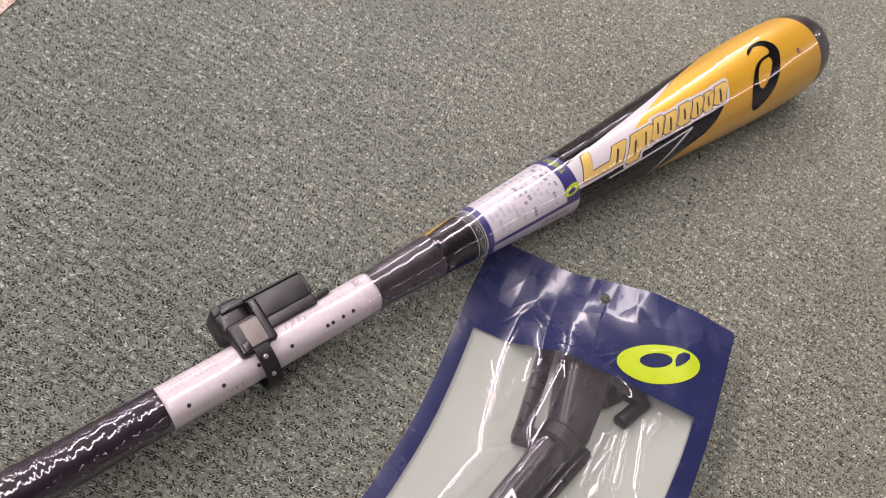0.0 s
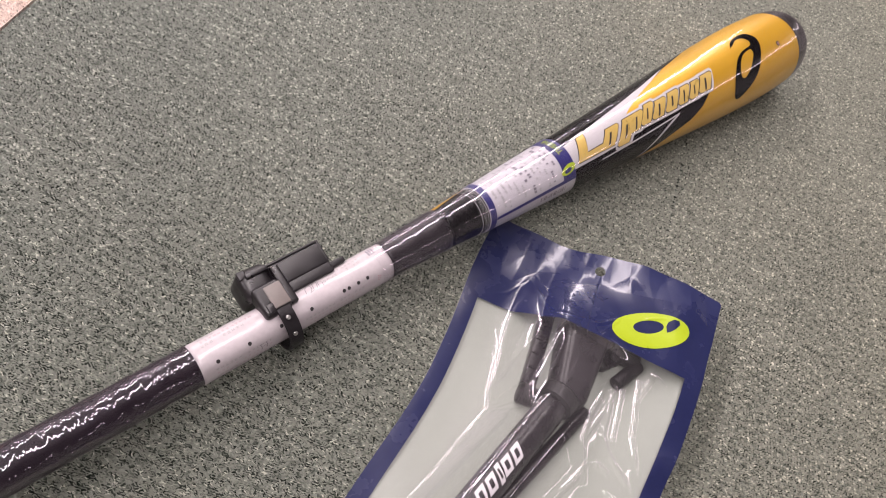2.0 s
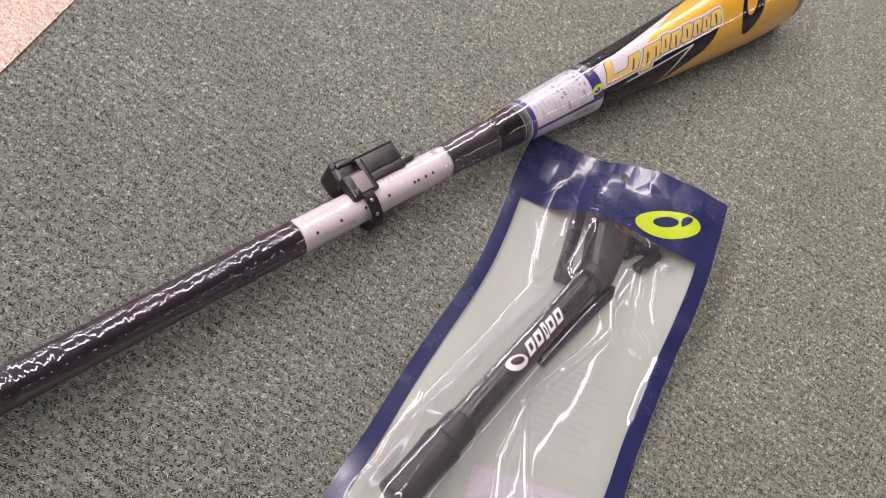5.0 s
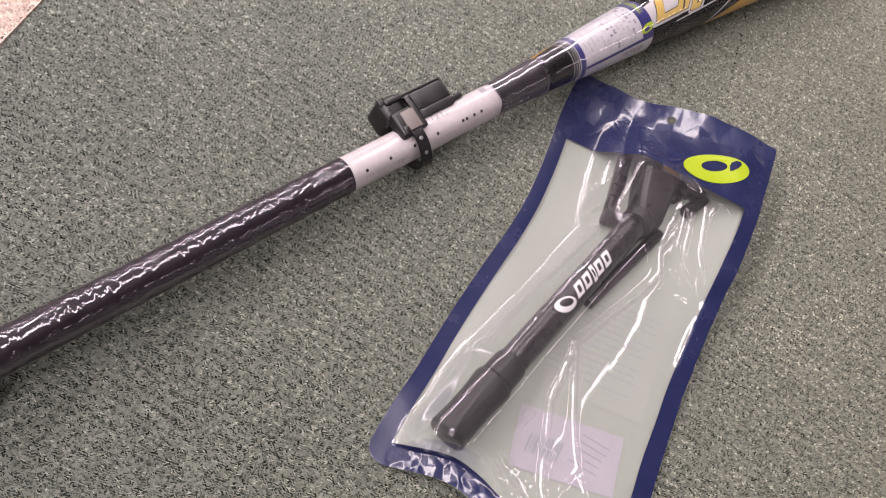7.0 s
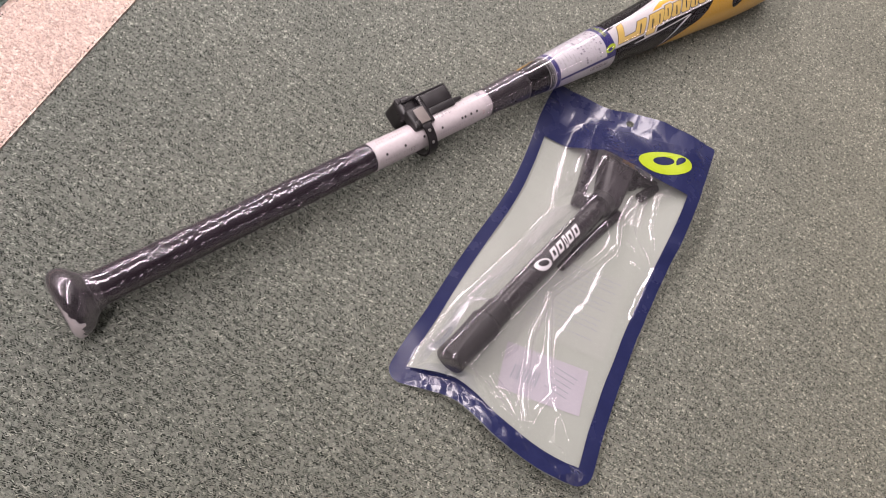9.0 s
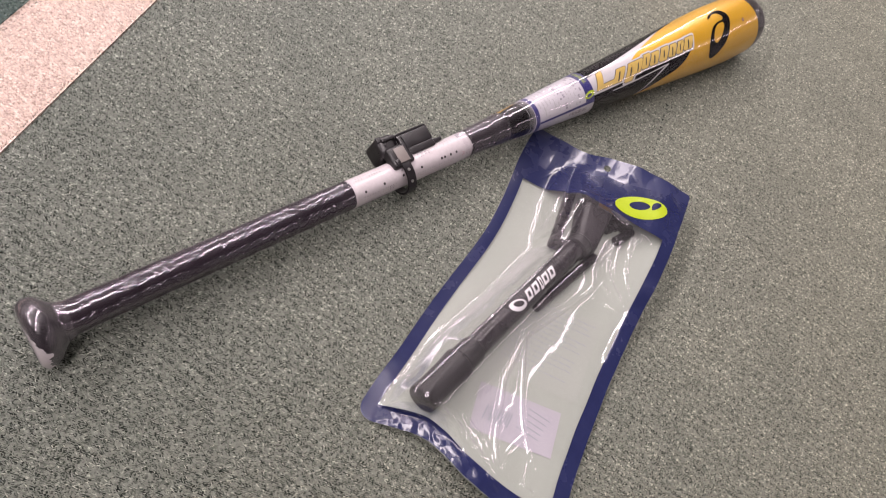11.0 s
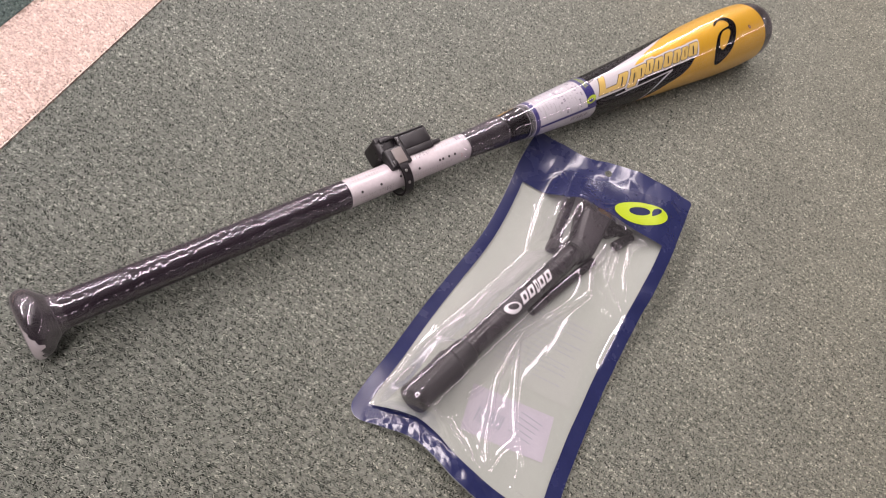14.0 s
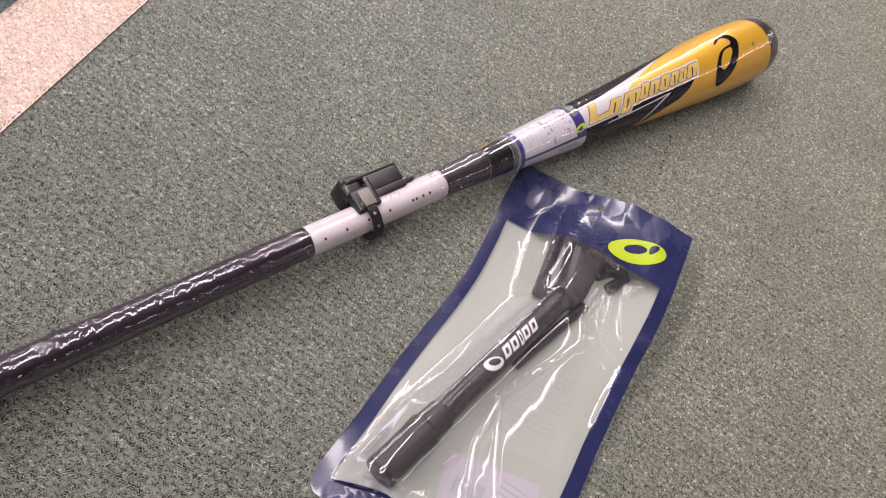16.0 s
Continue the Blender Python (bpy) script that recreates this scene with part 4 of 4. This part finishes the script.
RIGHT_CREASES = [
    (0.0009, [(0.1434, 0.1753), (0.1437, 0.1337), (0.1432, 0.1102)]),
    (0.0010, [(0.1081, 0.1998), (0.0961, 0.2170), (0.0949, 0.2306), (0.0967, 0.2476), (0.1029, 0.2553), (0.1071, 0.2259)]),
    (0.0010, [(0.1071, 0.2259), (0.1149, 0.2195), (0.1274, 0.2140), (0.1396, 0.2093)]),
    (0.0009, [(0.1024, 0.2393), (0.0972, 0.2185)]),
    (0.0009, [(0.1088, 0.2576), (0.1138, 0.2290)]),
    (0.0010, [(0.1373, 0.2747), (0.1250, 0.2787), (0.1171, 0.2691), (0.1192, 0.2569), (0.1250, 0.2787)]),
    (0.0010, [(0.1192, 0.2569), (0.1251, 0.2359), (0.1365, 0.2214), (0.1436, 0.2149), (0.1396, 0.2093)]),
    (0.0009, [(0.1242, 0.2010), (0.1418, 0.2020)]),
    (0.0009, [(0.1395, 0.3261), (0.1320, 0.3080), (0.1368, 0.2854)]),
    (0.0009, [(0.1109, 0.2106), (0.1188, 0.2104)]),
]
HEADER_CREASES = [
    (0.0011, [(0.0562, 0.2869), (0.0707, 0.2892), (0.0810, 0.2927), (0.0927, 0.3038)]),
    (0.0010, [(0.0116, 0.2823), (0.0248, 0.2931), (0.0339, 0.3104)]),
    (0.0009, [(0.0846, 0.2861), (0.0930, 0.3026)]),
    (0.0009, [(0.1060, 0.3130), (0.1227, 0.3226), (0.1302, 0.3262)]),
    (0.0009, [(0.0499, 0.3012), (0.0366, 0.3141)]),
]
CREASES = [(w * k, lean, line) for lines, k, lean in ((LOW_CREASES, 1.9, 0.34), (LEFT_CREASES, 0.5, 0.15), (MIDDLE_CREASES, 0.85, 0.13), (RIGHT_CREASES, 1.7, 0.36), (HEADER_CREASES, 1.1, 0.16)) for w, line in lines]


def facet(u, v, f, seed):
    """Crumpled film: flat triangular facets meeting in sharp folds."""
    rng_ = np.random.default_rng(seed)
    table = rng_.uniform(-1, 1, (64, 64))
    c, d = math.cos(0.5 + seed), math.sin(0.5 + seed)
    wu, wv = u + 0.25 / f * grain(u, v, f * 0.7, seed + 40), v + 0.25 / f * grain(u, v, f * 0.7, seed + 41)
    x, y = (wu * c - wv * d) * f + 31.7, (wu * d + wv * c) * f + 17.3
    i, j = np.floor(x).astype(int), np.floor(y).astype(int)
    fx, fy = x - i, y - j
    t = lambda p, q: table[p % 64, q % 64]
    h00, h10, h01, h11 = t(i, j), t(i + 1, j), t(i, j + 1), t(i + 1, j + 1)
    return np.where(fx > fy, h00 + (h10 - h00) * fx + (h11 - h10) * fy, h00 + (h01 - h00) * fy + (h11 - h01) * fx)


def grain(u, v, f, seed):
    """Smooth vectorised value noise."""
    rng_ = np.random.default_rng(seed)
    table = rng_.uniform(-1, 1, (64, 64))
    x, y = u * f + 31.7, v * f + 17.3
    i, j = np.floor(x).astype(int), np.floor(y).astype(int)
    fx, fy = ease(x - i), ease(y - j)
    t = lambda p, q: table[p % 64, q % 64]
    return (t(i, j) * (1 - fx) + t(i + 1, j) * fx) * (1 - fy) + (t(i, j + 1) * (1 - fx) + t(i + 1, j + 1) * fx) * fy


def tent(lift, a, b):
    """The front film stretched like a tent from the pump down to the rim."""
    drape = np.zeros_like(a)
    low_u, low_v = bag_plan(a, np.minimum(b, 0.775))
    for p, q, r, top, sag, tilt in PUMP_SHAPES:
        d, t = seg_dist(low_u, low_v, p, q)
        top = top - sag * np.sin(np.pi * t)
        top = np.maximum(top + tilt * (1 - ease((b - 0.76) / 0.08)) * np.clip(low_u - 0.076, -r, r) - lift + 0.0022, 0.001)
        beyond = (low_u - p[0]) * (q[1] - p[1]) > (low_v - p[1]) * (q[0] - p[0])
        reach = np.where(beyond, 0.062, 0.0185)
        fall = (d - r) / reach
        fall = 0.5 * (fall + np.sqrt(fall * fall + 0.003 + 0.09 * ease((b - 0.775) / 0.06)))
        h = top * np.where(beyond, 0.5 * (1 - fall + np.sqrt((1 - fall) ** 2 + 0.02)), 0.5 * (1 - fall + np.sqrt((1 - fall) ** 2 + 0.0008))) ** np.where(beyond, 1.7, 1.0)
        drape = np.maximum(drape, h)
    over_head = (b - 0.775) / 0.19
    drape = drape * np.minimum(1.0, 0.5 * (1 - over_head + np.sqrt((1 - over_head) ** 2 + 0.02)))
    puff = 0.0024 * np.sin(np.pi * np.clip(a, 0, 1)) * np.sin(np.pi * np.clip(b, 0, 1)) ** 0.7
    drape = 0.5 * (drape + puff + np.sqrt((drape - puff) ** 2 + 1e-6)) + 0.25 * np.minimum(drape, puff)
    return drape


def slack_film(lift, a, b, u, v):
    """The tented film with its slack, crumpled facets."""
    drape = tent(lift, a, b)
    patch = np.clip(0.35 + 2.0 * grain(u, v, 17, 31), 0.1, 1)
    head_room = ease((b - 0.80) / 0.05)
    return drape + (0.0002 + 0.0002 * head_room) * facet(u, v, 36, 3) + 0.0002 * head_room * facet(u, v, 100, 4) + 0.0010 * np.clip(grain(u, v, 13, 37) + 0.3, 0, 1) * facet(u, v, 30, 17) + patch * (0.00012 * facet(u, v, 95, 8) + 0.00005 * facet(u, v, 210, 9))


def front_height(a, b, u, v):
    """Height of the front film: slack over the pump, creased, sealed flat at the rim."""
    lift = bag_lift(a, b)
    body = slack_film(lift, a, b, u, v)
    waver, pleat = grain(u, v, 110, 12), grain(u, v, 190, 13)
    wu = u + 0.0006 * grain(u, v, 55, 14) + 0.0002 * grain(u, v, 260, 16)
    wv = v + 0.0006 * grain(u, v, 55, 15)
    pinch = 0.95 * np.clip((tent(lift, a - 0.008, b) - tent(lift, a + 0.008, b)) / 0.0026, 0, 0.6)
    ridge = np.zeros_like(u)
    for width, lean, line in CREASES:
        for p, q in zip(line, line[1:]):
            across = abs(q[1] - p[1]) / math.hypot(q[0] - p[0], q[1] - p[1])
            steep = lean / max(0.45, across) + across * pinch
            d = seg_dist(wu, wv, p, q)[0]
            swell = 1 + 0.15 * waver if across > 0.6 else 0.8 + 1.0 * pleat
            ridge = np.maximum(ridge, steep * swell * width / 0.86 * np.exp(-(d / width) ** 2))
    body = body + ridge
    rim_a = (np.minimum(a / M_L, (1 - a) / (1 - M_R)) - 0.85 - 0.3 * np.abs(grain(u, v, 48, 33))) / 1.3
    rim_b = np.minimum((b / M_B - 0.85) / 0.5, (1 - b - 0.01) / 0.06)
    rim = ease(np.minimum(rim_a, rim_b))
    low_band = ease((0.06 - b) / 0.03) * ease((a - 0.06) / 0.06)
    flat = 0.0014 + 0.0011 * grain(u, v, 40, 5) + low_band * (0.0011 * facet(u, v, 85, 6) + 0.00035 * facet(u, v, 240, 7)) + 0.0010 * facet(u, v, 56, 11) * ease((b - 0.85) / 0.05)
    side_band = ease((0.11 - np.minimum(a, 1 - a)) / 0.05) * np.clip(0.2 + 2.2 * grain(u, v, 14, 23), 0, 1) * ease((b - 0.08) / 0.08)
    flat = flat + side_band * 0.0018 * (0.6 + facet(u, v, 52, 22))
    over = 0.5 * (body + flat + np.sqrt((body - flat) ** 2 + 5e-7))
    return np.maximum(0.0004, flat * (1 - rim) + over * rim)


def header_bend(u, v):
    """The header is folded along one crooked line; the sealed strip above it tips up, its parts unevenly."""
    past = np.clip(v - np.interp(u, [p[0] for p in FOLD], [p[1] for p in FOLD]), 0, 0.05)
    return past * (0.07 + 0.12 * grain(u, v * 0.3, 46, 51))


def bag_points(a, b, over=0.0, back=False):
    u, v = bag_plan(a, b)
    z = bag_lift(a, b, back) + np.maximum(0.0, header_bend(u, v))
    if not back:
        z = z + front_height(a, b, u, v)
    return np.stack([u, v, z + over], -1)


def bag_panel(name, a_cuts, b_cuts, material, label, keep, pts):
    na, nb = len(a_cuts), len(b_cuts)
    inside = keep(*np.meshgrid(a_cuts[:-1] + 1e-6, b_cuts[:-1] + 1e-6, indexing="ij"))
    i, j = np.nonzero(inside)
    quad = np.stack([i * nb + j, (i + 1) * nb + j, (i + 1) * nb + j + 1, i * nb + j + 1], 1)
    used, faces = np.unique(quad, return_inverse=True)
    return sheet(name, pts[used], faces.reshape(-1, 4).tolist(), material, bag, label)


bag = tagged(new("plastic_pouch"), "navy-bordered clear plastic pouch holding a black hand pump on the carpet", "plastic pouch")
bag.matrix_world = BAG_FRAME
A_CUTS = np.concatenate([np.linspace(0, M_L, 13)[:-1], np.linspace(M_L, M_R, 325)[:-1], np.linspace(M_R, 1, 13)])
B_CUTS = np.concatenate([np.linspace(0, M_B, 25)[:-1], np.linspace(M_B, M_T, 601)[:-1], np.linspace(M_T, 1, 126)])


def grid_points(a_cuts, b_cuts, is_back):
    a, b = np.meshgrid(a_cuts, b_cuts, indexing="ij")
    return bag_points(a.ravel(), b.ravel(), 0.0, is_back)


def hole_here(a, b):
    u, v = bag_plan(a + 0.003, b + 0.001)
    return np.hypot(u - 0.0726, v - 0.3368) < 0.0034


def in_seal(a, b):
    u, v = bag_plan(a, b)
    return (v > np.interp(u, [p[0] for p in FOLD], [p[1] for p in FOLD])) & (b > 0.82)


in_window = lambda a, b: (M_L <= a) & (a < M_R) & (M_B <= b) & (b < M_T)
FRONT = grid_points(A_CUTS, B_CUTS, False)
bag_panel("printed_film", A_CUTS, B_CUTS, M_BAG, "glossy navy border and header", lambda a, b: ~in_window(a, b) & ~in_seal(a, b), FRONT)
bag_panel("seal_strip", A_CUTS, B_CUTS, M_SEAL, "dull sealed top strip with a hang hole", lambda a, b: in_seal(a, b) & ~hole_here(a, b), FRONT)
bag_panel("window_film", A_CUTS, B_CUTS, M_CLEAR, "creased clear front window", in_window, FRONT).visible_shadow = False
BACK_A, BACK_B = A_CUTS[::4], B_CUTS[::3]
back = bag_panel("back_film", BACK_A, BACK_B, M_BACK, "pale grey-green back", lambda a, b: ~hole_here(a, b), grid_points(BACK_A, BACK_B, True))


def bag_ab(u, v):
    """The pouch's own coordinates of a place in metres."""
    a = np.full_like(u, 0.5)
    b = np.full_like(u, 0.5)
    for _ in range(12):
        pu, pv = bag_plan(a, b)
        a, b = a + (u - pu) / 0.162, b + (v - pv) / 0.345
    return a, b


def on_bag(name, flat, over, material, label="", is_back=False, parent=None):
    verts, faces = flat
    u, v = np.array([p[0] for p in verts], float), np.array([p[1] for p in verts], float)
    a, b = bag_ab(u, v)
    return sheet(name, bag_points(a, b, over, is_back), faces, material, parent or bag, label)


on_bag("emblem", ring_strip(ellipse(0.1138, 0.3085, 0.0268, 0.0128, 32, 120), ellipse(0.1120, 0.3102, 0.0105, 0.0047, 35, 120), 24), 0.0003, M_LIME, "lime oval ring emblem")
leaf = [(0.1236, 0.3122), (0.1222, 0.3165), (0.1226, 0.3205), (0.1254, 0.3240), (0.1290, 0.3248), (0.1300, 0.3222), (0.1282, 0.3178), (0.1256, 0.3140)]
on_bag("emblem_slot", filled([leaf], 0.002, 0.002), 0.0006, M_BAG)

# what lies flat inside against the back
rng = random.Random(11)
on_bag("instruction_sheet", filled([[(0.066, 0.100), (0.136, 0.112), (0.130, 0.190), (0.060, 0.178)]], 0.006, 0.006), 0.0002, M_SHEET, "pale folded instruction sheet", True)
for k in range(13):
    x0, y0 = 0.070 - 0.0005 * k, 0.1735 - 0.0050 * k
    rows, x = [], 0.0
    while x < 0.056 - (0.024 if k % 4 == 3 else 0.006 * (k % 2)):
        w = rng.uniform(0.0015, 0.0060)
        rows.append((x0 + x + w / 2, y0 + 0.17 * (x + w / 2), w, 0.0008))
        x += w + 0.0010
    on_bag("print_row", bars(rows), 0.0003, M_PRINT, "", True)
label_ob = on_bag("price_sticker", filled([[(0.0610, 0.0830), (0.1280, 0.0980), (0.1340, 0.0610), (0.0680, 0.0450)]], 0.006, 0.006), 0.0004, M_STICKER, "lavender sticker with a barcode", True)
rows, x = [], 0.0
while x < 0.020:
    w = rng.choice((0.0004, 0.0007, 0.0012))
    rows.append((0.0740 + x, 0.0640 + 0.22 * x, w, 0.0120))
    x += w + rng.choice((0.0005, 0.0009))
on_bag("barcode", bars(rows), 0.0005, M_PRINT, "", True, label_ob)
for k in range(5):
    on_bag("print_row", bars([(0.1130 - 0.0008 * k, 0.0860 - 0.0046 * k, 0.020 * rng.uniform(0.6, 1.0), 0.0009)]), 0.0005, M_PRINT, "", True, label_ob)

# ---------------------------------------------------------------- the pump inside the pouch
pump = tagged(new("hand_pump"), "black plastic hand pump lying inside the clear pouch", "hand pump")
pump.matrix_world = BAG_FRAME
PA, PB = Vector((0.0255, 0.0335, 0.0150)), Vector((0.0765, 0.2270, 0.0128))
PD = (PB - PA).normalized()
PS = Vector((PD.y, -PD.x, 0))


def along(t, w=0.0, z=0.0):
    return PA + PD * t + PS * w + Vector((0, 0, z))


part("handle", rod(along(0.0040), along(0.049), 0.0120, 0.0128, 40, 0.0022, lambda x, a: -0.0011 * math.sin(min(1.0, max(0.0, x / 0.045)) * math.pi)), M_RUBBER, pump, "matt black handle")
part("handle_sleeve", rod(along(0.0492), along(0.066), 0.0110, 0.0106, 40, 0.0014), M_RUBBER, pump)
part("tube", rod(along(0.066), along(0.208), 0.0092, 0.0092, 40, 0.0008), M_PUMP, pump, "glossy black pump tube")
part("collar", rod(along(0.2065), along(0.2175), 0.0114, 0.0118, 40, 0.0014), M_RUBBER, pump)


def laid(size, at, heading, bevel, taper=1.0):
    """A bevelled block lying in the pouch, its length along a heading in degrees."""
    bm = block(size, (0, 0, 0), bevel, taper)
    bm.transform(Matrix.Translation(at) @ Matrix.Rotation(radians(heading), 4, "Z"))
    return bm


def swept(points, r, segs=14, n=8):
    """A round hose through points."""
    flat = spline([p[:2] for p in points], n)
    high = [v[0] for v in spline([(p[2], 0) for p in points], n)]
    path = [Vector((p.x, p.y, z)) for p, z in zip(flat, high)]
    bm = bmesh.new()
    rings = []
    for i, p in enumerate(path):
        d = (path[min(i + 1, len(path) - 1)] - path[max(i - 1, 0)]).normalized()
        x = d.cross(Vector((0, 0, 1))).normalized()
        y = x.cross(d)
        rings.append([bm.verts.new(p + r * (math.cos(t) * x + math.sin(t) * y)) for t in (2 * math.pi * k / segs for k in range(segs))])
    for p, q in zip(rings, rings[1:]):
        for k in range(segs):
            bm.faces.new((p[k], p[(k + 1) % segs], q[(k + 1) % segs], q[k]))
    bm.faces.new(rings[0][::-1])
    bm.faces.new(rings[-1])
    return bm


wedge = block((0.058, 0.0290, 0.0200), (0, 0, 0), 0.006, 0.86, 4)
for v in wedge.verts:
    v.co.y *= 1.0 + 8.0 * v.co.x
    v.co.z += 0.06 * v.co.x
wedge.transform(Matrix.Translation((0.0815, 0.2650, 0.0132)) @ Matrix.Rotation(radians(97), 4, "Z"))
part("head", wedge, M_PUMP, pump, "broad black wedge-shaped pump head")
foot = part("foot_bar", laid((0.064, 0.0095, 0.0090), (0.0570, 0.2660, 0.0068), 97.5, 0.0030), M_PUMP, pump, "folded side foot")
for k in range(4):
    part("rib", laid((0.0016, 0.0086, 0.0010), (0.0590 - 0.0013 * k, 0.2500 + 0.0100 * k, 0.0114), 97.5, 0.0004), M_PUMP, foot)
part("stay", rod((0.0720, 0.1640, 0.0070), (0.0985, 0.2440, 0.0080), 0.0042, 0.0042, 20, 0.0006), M_PUMP, pump, "thin folding stay")
part("hose", swept([(0.0830, 0.3000, 0.0125), (0.0880, 0.2945, 0.0130), (0.0890, 0.2850, 0.0125), (0.0930, 0.2785, 0.0115), (0.0990, 0.2750, 0.0105)], 0.0042), M_RUBBER, pump, "short curved rubber hose")
part("link", laid((0.0180, 0.0105, 0.0110), (0.0955, 0.2830, 0.0085), -38, 0.0022), M_PUMP, pump, "short black link block")
part("foot_knob", rod((0.0700, 0.2345, 0.0075), (0.0565, 0.2325, 0.0075), 0.0060, 0.0066, 26, 0.0020), M_RUBBER, pump)
part("nozzle_arm", laid((0.0170, 0.0085, 0.0085), (0.1100, 0.2885, 0.0130), 8, 0.0024), M_RUBBER, pump)
part("nozzle", rod((0.1085, 0.2680, 0.0130), (0.1185, 0.2890, 0.0130), 0.0046, 0.0046, 28, 0.0010), M_RUBBER, pump, "black rubber nozzle")


def torus(center, r, tube):
    bm = bmesh.new()
    n, m = 28, 12
    ring = [[bm.verts.new(Vector(center) + Vector(((r + tube * math.cos(b)) * math.cos(a), (r + tube * math.cos(b)) * math.sin(a), tube * math.sin(b)))) for b in (2 * math.pi * j / m for j in range(m))] for a in (2 * math.pi * i / n for i in range(n))]
    for i in range(n):
        for j in range(m):
            bm.faces.new((ring[i][j], ring[(i + 1) % n][j], ring[(i + 1) % n][(j + 1) % m], ring[i][(j + 1) % m]))
    return bm


for x, y in ((0.0955, 0.2905), (0.1030, 0.2865)):
    valve = part("valve", rod((x, y, 0.0040), (x, y, 0.0150), 0.0054, 0.0050, 26, 0.0010), M_RUBBER, pump, "round rubber valve socket")
    part("socket_ring", torus((x, y, 0.0152), 0.0032, 0.0010), M_PUMP, valve)


def on_tube(name, flat, label=""):
    """Lays a flat drawing (metres along, metres round) onto the pump's tube."""
    verts, faces = flat
    r = 0.0094
    return sheet(name, [along(v[0], r * math.sin(v[1] / r), r * math.cos(v[1] / r)) for v in verts], faces, M_LOGO, pump, label)


on_tube("emblem", ring_strip(ellipse(0.1165, 0.0003, 0.0084, 0.0050, 24, 48), ellipse(0.1178, -0.0002, 0.0052, 0.0026, 26, 48), 6), "pale loop emblem on the tube")
for k, (t, w, h) in enumerate(((0.1320, 0.0072, 0.0085), (0.1410, 0.0070, 0.0085), (0.1485, 0.0036, 0.0105), (0.1550, 0.0070, 0.0085), (0.1640, 0.0070, 0.0085))):
    lean = 0.0022
    outline = [(t - w / 2 - lean, h / 2), (t + w / 2 - lean, h / 2), (t + w / 2 + lean, -h / 2), (t - w / 2 + lean, -h / 2)]
    inner = [(t + (x - t) * 0.42, y * 0.5) for x, y in outline]
    dense = lambda loop: [Vector(loop[i]).lerp(Vector(loop[(i + 1) % 4]), j / 6) for i in range(4) for j in range(6)]
    on_tube("wordmark_block", ring_strip(dense(outline), dense(inner), 3))
